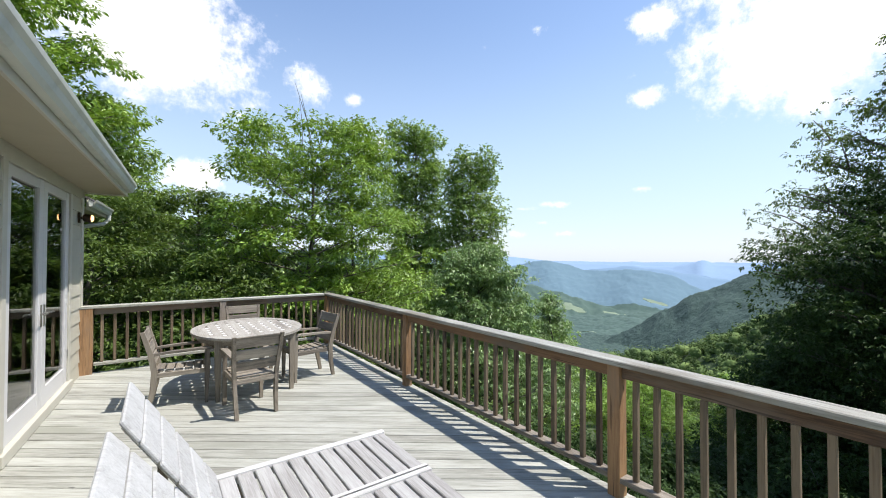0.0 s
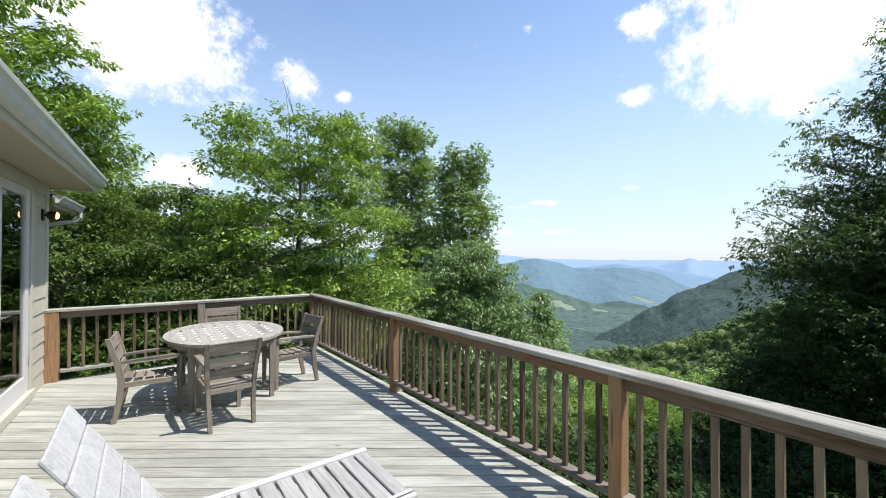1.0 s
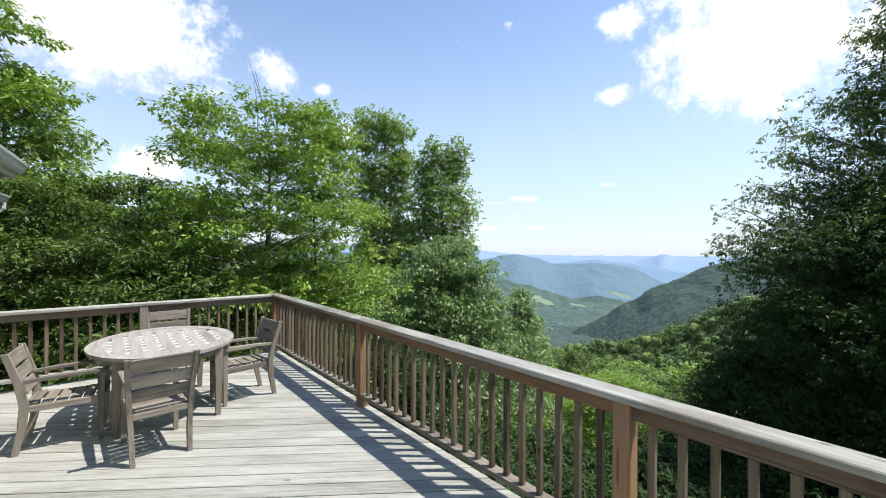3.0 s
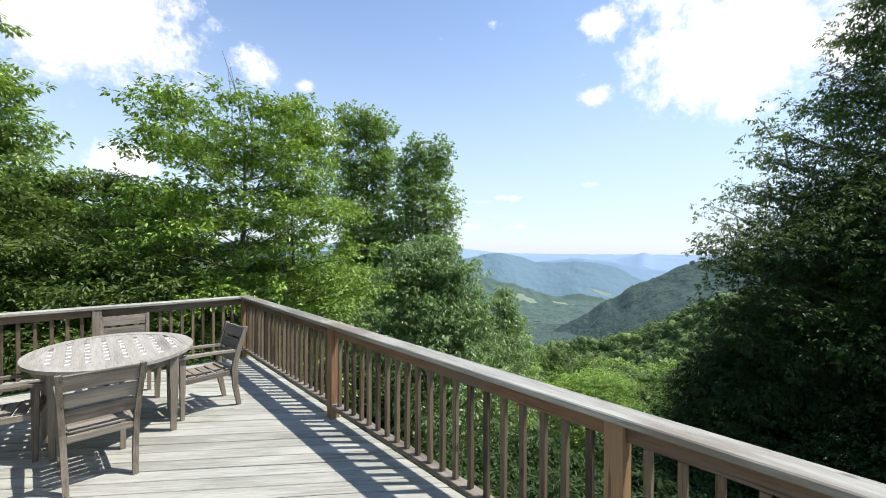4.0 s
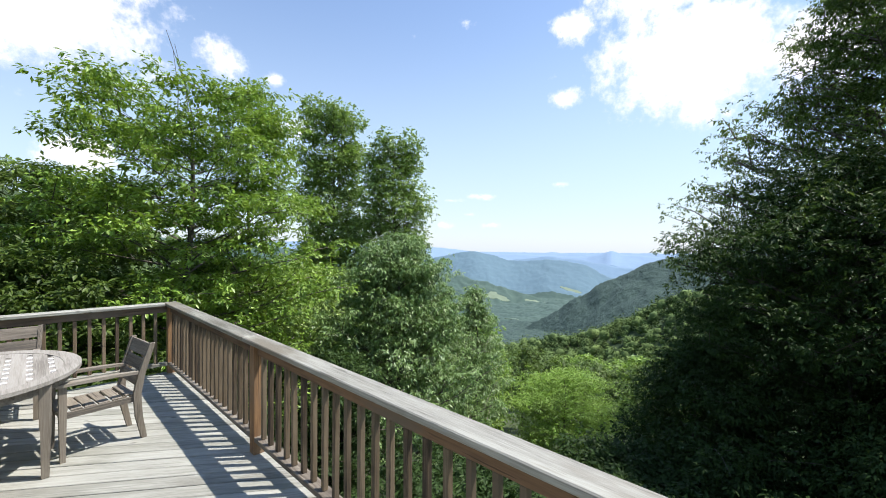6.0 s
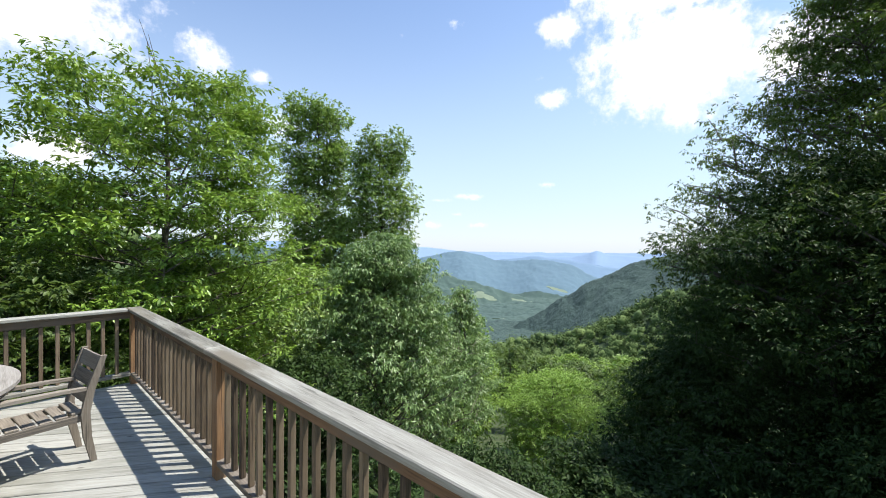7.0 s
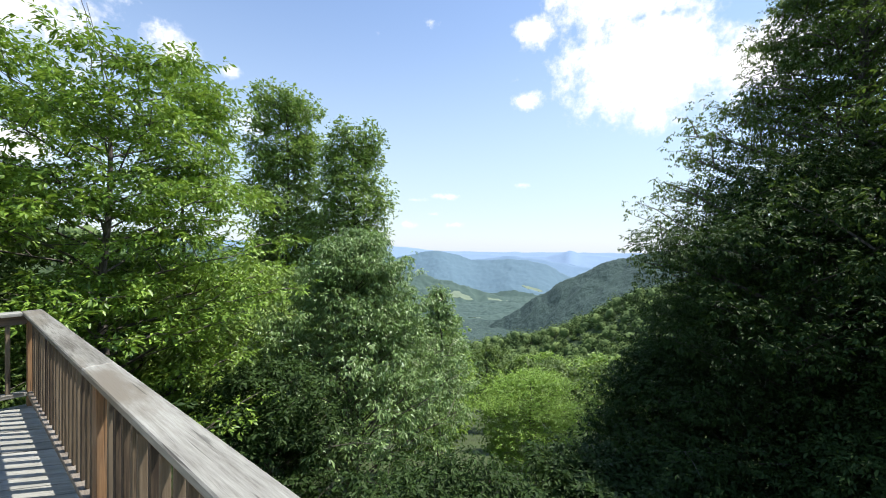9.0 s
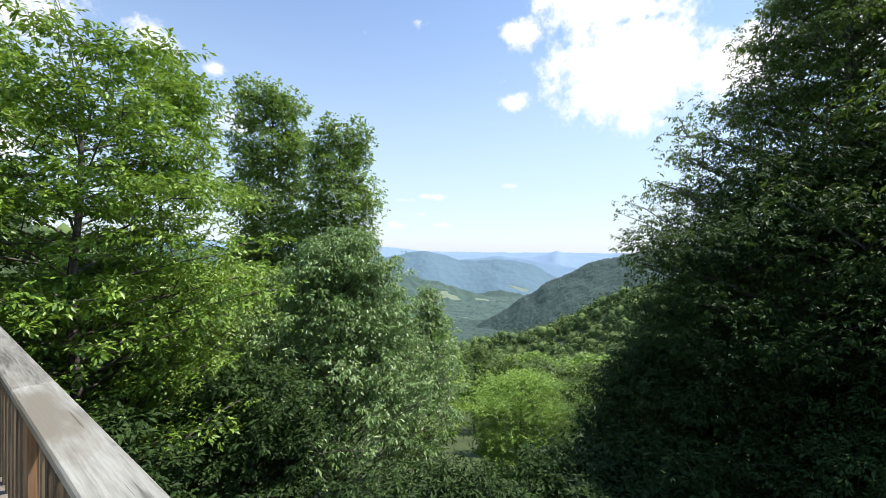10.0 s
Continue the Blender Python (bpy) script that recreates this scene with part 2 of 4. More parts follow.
LEAF_LIME = leaf_material("lime_green_leaf", (0.12, 0.23, 0.03), (0.29, 0.46, 0.07), (0.42, 0.64, 0.08))


def bark():
    m, n = material("tree_bark")
    pos = n.add("ShaderNodeTexCoord").outputs["Object"]
    q = n.vmath("MULTIPLY", pos, (1.0, 1.0, 0.2))
    a = n.noise(q, 22.0, 5.0, 0.65)
    b = n.noise(pos, 1.5, 3.0, 0.6)
    finish(n, n.ramp(n.math("ADD", n.math("MULTIPLY", a, 0.7), n.math("MULTIPLY", b, 0.3)), (0.3, (0.03, 0.025, 0.02)), (0.7, (0.17, 0.15, 0.125))), 0.9, a, 0.7, 0.02)
    return m


BARK = bark()


def soil():
    m, n = material("forest_floor")
    pos = n.add("ShaderNodeTexCoord").outputs["Object"]
    a = n.noise(pos, 0.6, 6.0, 0.65)
    b = n.noise(pos, 9.0, 4.0, 0.6)
    finish(n, n.ramp(n.math("ADD", n.math("MULTIPLY", a, 0.6), n.math("MULTIPLY", b, 0.4)), (0.3, (0.025, 0.03, 0.012)), (0.52, (0.05, 0.075, 0.02)), (0.75, (0.09, 0.13, 0.035))), 0.95, b, 0.6, 0.1)
    return m


SOIL = soil()


def woods(name, dark, light, scale, relief=0.3):
    """Canopy seen from afar: crowns as mottling over the built relief."""
    m, n = material(name)
    pos = n.add("ShaderNodeTexCoord").outputs["Object"]
    a = n.noise(pos, scale, 5.0, 0.62)
    b = n.noise(pos, scale * 0.13, 4.0, 0.6)
    rnd = n.add("ShaderNodeNewGeometry").outputs["Random Per Island"]
    t = n.math("ADD", n.math("ADD", n.math("MULTIPLY", a, 0.45), n.math("MULTIPLY", b, 0.35)), n.math("MULTIPLY", rnd, 0.3))
    finish(n, n.ramp(t, (0.28, dark), (0.78, light)), 0.95, a, relief, 0.12 / scale * relief / 0.3)
    return m


# ---- mesh helpers ----
def mesh_object(name, bm, mat, parent=None, label=""):
    me = bpy.data.meshes.new(name)
    bm.to_mesh(me)
    bm.free()
    me.materials.append(mat)
    ob = new(name, me)
    if parent is not None:
        ob.parent = parent
    if label:
        tagged(ob, label)
    return ob


def part(name, bm, mat, parent, label=""):
    return mesh_object(name, bm, mat, parent, label)


def box(bm, x0, x1, y0, y1, z0, z1, bevel=0.0, m=None):
    made = bmesh.ops.create_cube(bm, size=1.0, matrix=Matrix.Translation(((x0 + x1) / 2, (y0 + y1) / 2, (z0 + z1) / 2)) @ Matrix.Diagonal((x1 - x0, y1 - y0, z1 - z0, 1)))
    vs = made["verts"]
    if bevel:
        edges = list({e for v in vs for e in v.link_edges})
        r = bmesh.ops.bevel(bm, geom=edges, offset=bevel, segments=1, affect="EDGES")
        vs = list({v for f in r["faces"] for v in f.verts} | {v for v in vs if v.is_valid})
    if m is not None:
        bmesh.ops.transform(bm, matrix=m, verts=vs)
    return vs


def slab(x0, x1, y0, y1, z0, z1, bevel=0.003, m=None):
    bm = bmesh.new()
    box(bm, x0, x1, y0, y1, z0, z1, bevel, m)
    return bm


def sweep(bm, points, radii, sides=6):
    """A tube of changing thickness along points."""
    rings = []
    for i, p in enumerate(points):
        a = Vector(points[max(i - 1, 0)])
        b = Vector(points[min(i + 1, len(points) - 1)])
        d = (b - a).normalized()
        u = d.orthogonal().normalized() if abs(d.z) > 0.9 else d.cross(Vector((0, 0, 1))).normalized()
        v = d.cross(u)
        rings.append([bm.verts.new(Vector(p) + (u * math.cos(t) + v * math.sin(t)) * radii[i]) for t in [2 * math.pi * k / sides for k in range(sides)]])
    for r, s in zip(rings, rings[1:]):
        for k in range(sides):
            bm.faces.new((r[k], r[(k + 1) % sides], s[(k + 1) % sides], s[k]))
    bm.faces.new(rings[0][::-1])
    bm.faces.new(rings[-1])


def empty(name, m=None):
    ob = new(name)
    if m is not None:
        ob.matrix_world = m
    return ob


# ---- the deck ----
DECK_Y0, DECK_Y1 = 0.06, -11.0
WALL_X = -3.47
DECK_X0 = -4.1
HOUSE_TURN = Matrix.Translation((WALL_X, -0.06, 0)) @ pose(0, 0, 0, 0, 0, -2.8) @ Matrix.Translation((-WALL_X, 0.06, 0))   # the house stands a little askew to the rail
H = 0.90

# ---- railings ----
CAP_T = 0.038


def picket_mesh(z0, z1):
    bm = bmesh.new()
    box(bm, -0.0175, 0.0175, -0.0175, 0.0175, z0, z1, 0.004)
    me = bpy.data.meshes.new("baluster")
    bm.to_mesh(me)
    bm.free()
    me.materials.append(PICKET)
    return me


PICKETS = picket_mesh(0.145, H - 0.089)


def post(parent, x, y, w=0.092, top=H, label="", mat=BROWN_Z):
    return part("post", slab(x - w / 2, x + w / 2, y - w / 2, y + w / 2, -0.02, top, 0.004), mat, parent, label)


def railing_long():
    r = tagged(empty("deck_railing"), "brown wooden deck railing with square balusters and grey cap", "railing")
    posts = [0.0, -2.95, -5.81, -8.7, -11.0]
    for y in posts:
        post(r, 0, y)
    joints = [0.075, -2.80, -7.70, -11.05]
    for a, b in zip(joints, joints[1:]):
        part("cap", slab(-0.075, 0.075, b + 0.0015, a - 0.0015, H, H + CAP_T, 0.006), CAP_Y, r, "weathered grey cap board")
    for a, b in zip(posts, posts[1:]):
        part("top_rail", slab(-0.019, 0.019, b + 0.046, a - 0.046, H - 0.088, H - 0.001, 0.003), BROWN_Y, r)
        part("bottom_rail", slab(-0.045, 0.045, b + 0.046, a - 0.046, 0.105, 0.145, 0.004), LOW_RAIL, r, "grey-brown flat bottom rail")
        n = round((a - b) / 0.135)
        for i in range(1, n):
            ob = new("baluster", PICKETS)
            ob.parent = r
            ob.matrix_basis = pose(random.uniform(-0.002, 0.002), a + (b - a) * i / n + random.uniform(-0.004, 0.004), 0, random.uniform(-0.3, 0.3), random.uniform(-0.3, 0.3), random.uniform(-4, 4))
    return r


def railing_far():
    r = tagged(empty("deck_railing"), "shorter wooden deck railing run meeting the house corner", "railing")
    posts = [-0.046, -1.735, -3.36]
    post(r, -1.735, -0.02, label="weathered grey wooden post", mat=GREY_POST)
    post(r, -3.395, 0, 0.14, label="fresh orange-brown wooden post")
    part("cap", slab(-3.485, -0.078, -0.075, 0.075, H, H + CAP_T, 0.006), CAP_X, r, "weathered grey cap board")
    for a, b in zip(posts, posts[1:]):
        part("top_rail", slab(b + 0.046, a - 0.046 * (a < -1), -0.019, 0.019, H - 0.088, H - 0.001, 0.003), BROWN_X, r)
        part("bottom_rail", slab(b + 0.046, a - 0.046 * (a < -1), -0.045, 0.045, 0.105, 0.145, 0.004), CAP_X, r)
        n = round((a - b) / 0.135)
        for i in range(1, n):
            ob = new("baluster", PICKETS)
            ob.parent = r
            ob.matrix_basis = pose(a + (b - a) * i / n + random.uniform(-0.004, 0.004), 0, 0, 0, 0, random.uniform(-4, 4))
    return r


railing_long()
railing_far()


# ---- the house ----
def house():
    h = tagged(empty("house", HOUSE_TURN), "cream lap-sided house with deep eaves and white glazed doors", "house")
    y_end = 0.04
    d0, d1 = -0.72, -2.80           # the opening of the double door
    top = 2.54
    door_h = 2.40
    sill = 0.10

    def wall(name, y0, y1, z0, z1):
        part(name, slab(WALL_X - 0.16, WALL_X, min(y0, y1), max(y0, y1), z0, z1, 0.0), SIDING, h)

    wall("wall", d0, y_end, -0.3, top + 0.02)
    wall("wall", -11.0, d1, -0.3, top + 0.02)
    wall("wall", d1, d0, door_h, top + 0.02)
    wall("wall", d1, d0, -0.3, sill - 0.03)
    part("wall", slab(-9.0, WALL_X - 0.16, y_end - 0.16, y_end, -0.3, top + 0.02, 0), SIDING, h)
    # lap boards
    lap = bmesh.new()
    for v, x, z in ((0, 0.0, 0), (1, 0.018, 0), (2, 0.004, 0.185), (3, 0.0, 0.185)):
        lap.verts.new((x, 0, z)), lap.verts.new((x, 1, z))
    lap.verts.ensure_lookup_table()
    q = [lap.verts[i] for i in range(8)]
    for i in range(4):
        a, b = i * 2, (i * 2 + 2) % 8
        lap.faces.new((q[a], q[a + 1], q[b + 1], q[b]))
    lap.faces.new((q[0], q[2], q[4], q[6]))
    lap.faces.new((q[7], q[5], q[3], q[1]))
    bmesh.ops.recalc_face_normals(lap, faces=lap.faces[:])
    me = bpy.data.meshes.new("siding_board")
    lap.to_mesh(me)
    lap.free()
    me.materials.append(SIDING)
    for y0, y1 in ((d0 + 0.10, y_end - 0.10), (-11.0, d1 - 0.10)):
        for i in range(13):
            ob = new("siding_board", me)
            ob.parent = h
            ob.matrix_basis = Matrix.Translation((WALL_X + 0.001, y0, 0.0 + i * 0.185)) @ Matrix.Diagonal((1, y1 - y0, 1, 1))
    part("corner_trim", slab(WALL_X - 0.02, WALL_X + 0.024, y_end - 0.10, y_end + 0.02, -0.02, top, 0.003), TRIM, h, "pale corner board")
    part("frieze_board", slab(WALL_X, WALL_X + 0.022, -11.0, y_end - 0.10, top - 0.13, top - 0.002, 0.003), TRIM, h)
    # eave: soffit, fascia, gutter, roof
    ex, ye = WALL_X + 0.47, 0.30
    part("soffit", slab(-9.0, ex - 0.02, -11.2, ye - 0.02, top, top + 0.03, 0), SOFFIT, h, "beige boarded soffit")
    part("fascia", slab(ex - 0.02, ex + 0.004, -11.2, ye, top - 0.02, top + 0.16, 0.003), TRIM, h)
    part("fascia", slab(-9.0, ex - 0.02, ye - 0.02, ye, top - 0.02, top + 0.16, 0.003), TRIM, h)
    bm = bmesh.new()
    prof = [(0.0, 0.13), (0.0, 0.0), (0.055, 0.0), (0.075, 0.03), (0.085, 0.075), (0.105, 0.10), (0.11, 0.13), (0.10, 0.13), (0.095, 0.11), (0.07, 0.08), (0.05, 0.012), (0.006, 0.012), (0.006, 0.13)]
    rows = [[bm.verts.new((ex + 0.006 + x, y, top + 0.04 + z)) for x, z in prof] for y in (-11.2, ye)]
    for i in range(len(prof)):
        j = (i + 1) % len(prof)
        bm.faces.new((rows[0][i], rows[0][j], rows[1][j], rows[1][i]))
    bm.faces.new(rows[1])
    bm.faces.new(rows[0][::-1])
    part("gutter", bm, GUTTER, h, "grey-white metal roof gutter")
    bm = bmesh.new()
    vs = [bm.verts.new(v) for v in ((ex + 0.03, -11.2, top + 0.165), (ex + 0.03, ye + 0.02, top + 0.165), (-7.0, ye + 0.02, top + 1.6), (-7.0, -11.2, top + 1.6))]
    f = bm.faces.new(vs)
    ext = bmesh.ops.extrude_face_region(bm, geom=[f])
    bmesh.ops.translate(bm, vec=(0, 0, 0.03), verts=[v for v in ext["geom"] if isinstance(v, bmesh.types.BMVert)])
    bmesh.ops.recalc_face_normals(bm, faces=bm.faces[:])
    part("roof", bm, SHINGLE, h, "grey shingle roof")
    # the wing that stands further back, with its own eave
    wx, wy0, wy1, wt = WALL_X, 0.45, 2.14, 2.33
    part("wing_wall", slab(-9.0, -4.75, y_end, wy1 - 0.6, -0.3, wt + 0.05, 0), SIDING, h)
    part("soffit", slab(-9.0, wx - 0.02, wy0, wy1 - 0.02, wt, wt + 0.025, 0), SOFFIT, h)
    part("fascia", slab(wx - 0.02, wx, wy0, wy1, wt - 0.02, wt + 0.13, 0.003), TRIM, h)
    bm = bmesh.new()
    rows = [[bm.verts.new((wx + 0.002 + x * 0.9, y, wt + 0.02 + z * 0.9)) for x, z in prof] for y in (wy0, wy1)]
    for i in range(len(prof)):
        j = (i + 1) % len(prof)
        bm.faces.new((rows[0][i], rows[0][j], rows[1][j], rows[1][i]))
    bm.faces.new(rows[1])
    bm.faces.new(rows[0][::-1])
    part("gutter", bm, GUTTER, h, "white metal roof gutter")
    bm = bmesh.new()
    sweep(bm, [(wx + 0.04, wy1 - 0.1, wt + 0.03), (wx + 0.04, wy1 - 0.1, wt - 0.06), (wx - 0.03, wy1 - 0.12, wt - 0.13), (wx - 0.5, wy1 - 0.45, wt - 0.26), (-4.70, wy1 - 0.62, wt - 0.40), (-4.72, wy1 - 0.64, -0.3)], [0.035] * 6, 8)
    part("downspout", bm, GUTTER, h, "white bent downspout")
    bm = bmesh.new()
    vs = [bm.verts.new(v) for v in ((wx + 0.02, wy0, wt + 0.135), (wx + 0.02, wy1, wt + 0.135), (-7.0, wy1, wt + 1.4), (-7.0, wy0, wt + 1.4))]
    f = bm.faces.new(vs)
    ext = bmesh.ops.extrude_face_region(bm, geom=[f])
    bmesh.ops.translate(bm, vec=(0, 0, 0.03), verts=[v for v in ext["geom"] if isinstance(v, bmesh.types.BMVert)])
    bmesh.ops.recalc_face_normals(bm, faces=bm.faces[:])
    part("wing_roof", bm, SHINGLE, h)
    # a plain dim room behind the glass
    bm = bmesh.new()
    box(bm, -7.6, -7.5, -6.5, -0.3, 0.0, 2.5)
    box(bm, -7.5, WALL_X - 0.17, -0.42, -0.32, 0.0, 2.5)
    box(bm, -7.5, WALL_X - 0.17, -6.5, -6.4, 0.0, 2.5)
    part("room_wall", bm, ROOM, h)
    part("room_floor", slab(-7.5, WALL_X - 0.02, -6.4, -0.42, 0.06, 0.10, 0), BROWN_X, h)
    # door casing
    for y0, y1, z0, z1 in ((d0, d0 + 0.10, sill - 0.1, door_h + 0.10), (d1 - 0.10, d1, sill - 0.1, door_h + 0.10), (d1, d0, door_h, door_h + 0.10)):
        part("door_casing", slab(WALL_X - 0.05, WALL_X + 0.026, y0, y1, z0, z1, 0.004), TRIM, h)
    part("door_sill", slab(WALL_X - 0.17, WALL_X + 0.05, d1 - 0.1, d0 + 0.1, sill - 0.10, sill - 0.001, 0.006), TRIM, h, "pale raised door sill")
    mid = (d0 + d1) / 2
    for a, b, hs in ((d1 + 0.006, mid - 0.004, 1), (mid + 0.004, d0 - 0.006, -1)):
        leaf = part("door", slab(WALL_X - 0.03, WALL_X + 0.008, a, a + 0.13, sill, door_h - 0.004, 0.003), DOOR_WHITE, h, "white glazed patio door leaf")
        part("stile", slab(WALL_X - 0.03, WALL_X + 0.008, b - 0.13, b, sill, door_h - 0.004, 0.003), DOOR_WHITE, leaf)
        part("rail", slab(WALL_X - 0.028, WALL_X + 0.006, a + 0.13, b - 0.13, sill, sill + 0.19, 0.003), DOOR_WHITE, leaf)
        part("rail", slab(WALL_X - 0.028, WALL_X + 0.006, a + 0.13, b - 0.13, door_h - 0.10, door_h - 0.004, 0.003), DOOR_WHITE, leaf)
        part("pane", slab(WALL_X - 0.018, WALL_X - 0.012, a + 0.125, b - 0.125, sill + 0.185, door_h - 0.095, 0), GLASS, leaf)
        hy = b - 0.05 if hs > 0 else a + 0.05
        bm = bmesh.new()
        box(bm, WALL_X + 0.008, WALL_X + 0.016, hy - 0.02, hy + 0.02, 0.93, 1.15, 0.003)
        sweep(bm, [(WALL_X + 0.012, hy, 1.06), (WALL_X + 0.06, hy, 1.06), (WALL_X + 0.065, hy - hs * 0.05, 1.062), (WALL_X + 0.06, hy - hs * 0.13, 1.055)], [0.009, 0.009, 0.009, 0.007], 8)
        part("handle", bm, NICKEL, leaf, "brushed metal lever handle")
        ey = a if hs > 0 else b
        for z in (0.45, 1.25, 2.05):
            part("hinge", slab(WALL_X + 0.008, WALL_X + 0.018, ey - 0.012, ey + 0.012, z - 0.05, z + 0.05, 0.003), NICKEL, leaf)
    return h


house()


def wall_lamp():
    lamp = tagged(empty("wall_lamp", HOUSE_TURN @ pose(WALL_X + 0.015, -0.24, 2.14)), "small lit bronze wall lamp beside the doors", "wall lamp")
    part("back_plate", slab(0.0, 0.02, -0.05, 0.05, -0.07, 0.07, 0.005), BRONZE, lamp)
    bm = bmesh.new()
    sweep(bm, [(0.015, 0, 0.0), (0.05, 0, 0.0)], [0.016, 0.016], 10)
    part("arm", bm, BRONZE, lamp)
    bm = bmesh.new()
    sweep(bm, [(0.04, 0, 0.0), (0.05, 0, 0), (0.075, 0, 0), (0.13, 0, -0.004), (0.13, 0, -0.004), (0.10, 0, -0.002)], [0.025, 0.045, 0.052, 0.056, 0.051, 0.048], 16)
    part("shade", bm, BRONZE, lamp, "dark bronze drum shade")
    bm = bmesh.new()
    sweep(bm, [(0.10, 0, -0.002), (0.135, 0, -0.004), (0.150, 0, -0.005), (0.156, 0, -0.005)], [0.046, 0.044, 0.034, 0.014], 16)
    part("bulb_glass", bm, GLOW, lamp, "glowing amber glass")
    return lamp


wall_lamp()


# ---- furniture ----
def armchair():
    """A slatted teak armchair; it faces +y, origin on the floor under the seat."""
    c = empty("armchair")
    w, d0, d1 = 0.19, -0.25, 0.25
    for s in (-1, 1):
        x = s * w
        bm = bmesh.new()
        pts = [(x, d0 - 0.035, 0.0), (x + s * 0.006, d0 + 0.005, 0.20), (x + s * 0.016, d0 + 0.02, 0.40), (x + s * 0.026, d0 - 0.01, 0.58), (x + s * 0.042, d0 - 0.085, 0.835)]
        ring = []
        for (px, py, pz), hw in zip(pts, (0.020, 0.026, 0.028, 0.026, 0.02)):
            ring.append([bm.verts.new((px + a * 0.0175, py + b * hw, pz)) for a, b in ((-1, -1), (1, -1), (1, 1), (-1, 1))])
        for r, t in zip(ring, ring[1:]):
            for k in range(4):
                bm.faces.new((r[k], r[(k + 1) % 4], t[(k + 1) % 4], t[k]))
        bm.faces.new(ring[0][::-1]), bm.faces.new(ring[-1])
        part("back_leg", bm, TEAK_Z, c)
        bm = bmesh.new()
        ring = [[bm.verts.new((x + a * 0.019, d1 + b * hw, z)) for a, b in ((-1, -1), (1, -1), (1, 1), (-1, 1))] for z, hw in ((0, 0.016), (0.3, 0.022), (0.595, 0.025))]
        for r, t in zip(ring, ring[1:]):
            for k in range(4):
                bm.faces.new((r[k], r[(k + 1) % 4], t[(k + 1) % 4], t[k]))
        bm.faces.new(ring[0][::-1]), bm.faces.new(ring[-1])
        part("front_leg", bm, TEAK_Z, c)
        bm = bmesh.new()
        ring = [[bm.verts.new((x + s * 0.008 + a * hw, y, z + b * 0.012)) for a, b in ((-1, -1), (1, -1), (1, 1), (-1, 1))]
                for y, z, hw in ((d0 + 0.0, 0.585, 0.022), (d0 + 0.15, 0.598, 0.028), (d1 - 0.05, 0.608, 0.034), (d1 + 0.045, 0.604, 0.030))]
        for r, t in zip(ring, ring[1:]):
            for k in range(4):
                bm.faces.new((r[k], r[(k + 1) % 4], t[(k + 1) % 4], t[k]))
        bm.faces.new(ring[0][::-1]), bm.faces.new(ring[-1])
        bmesh.ops.recalc_face_normals(bm, faces=bm.faces[:])
        part("armrest", bm, TEAK_Y, c)
        part("seat_rail", slab(x - 0.012, x + 0.012, d0, d1, 0.335, 0.385, 0.003), TEAK_Y, c)
    part("front_rail", slab(-w, w, d1 - 0.012, d1 + 0.012, 0.335, 0.39, 0.003), TEAK_X, c)
    part("back_rail", slab(-w, w, d0 + 0.0, d0 + 0.024, 0.335, 0.385, 0.003), TEAK_X, c)
    n = 6
    for i in range(n):
        y = d0 + 0.06 + (d1 - d0 - 0.06) * i / (n - 1)
        sag = 0.392 - 0.018 * math.sin(math.pi * i / (n - 1))
        part("seat_slat", slab(-w - 0.005 + 0.02, w + 0.005 - 0.02, y - 0.037, y + 0.037, sag, sag + 0.016, 0.004), TEAK_X, c)
    for z0, z1 in ((0.470, 0.572), (0.588, 0.694), (0.710, 0.830)):
        zc = (z0 + z1) / 2
        y = d0 - 0.01 - (zc - 0.58) * 0.29
        hw = w + 0.026 + (zc - 0.58) * 0.06 - 0.014
        part("back_slat", slab(-hw, hw, -0.009, 0.009, z0 - zc, z1 - zc, 0.004, pose(0, y, zc, 14, 0, 0)), TEAK_X, c)
    return c


chair = tagged(armchair(), "weathered grey-brown slatted teak armchair at the oval table", "chair", "chairs round the table")
chair.matrix_world = pose(-1.783, -2.62, 0, 0, 0, 4.5)
copy_thing(chair, pose(-2.375, -1.95, 0, 0, 0, -95))
copy_thing(chair, pose(-0.92, -1.825, 0, 0, 0, 98))
copy_thing(chair, pose(-1.47, -0.55, 0, 0, 0, 180))


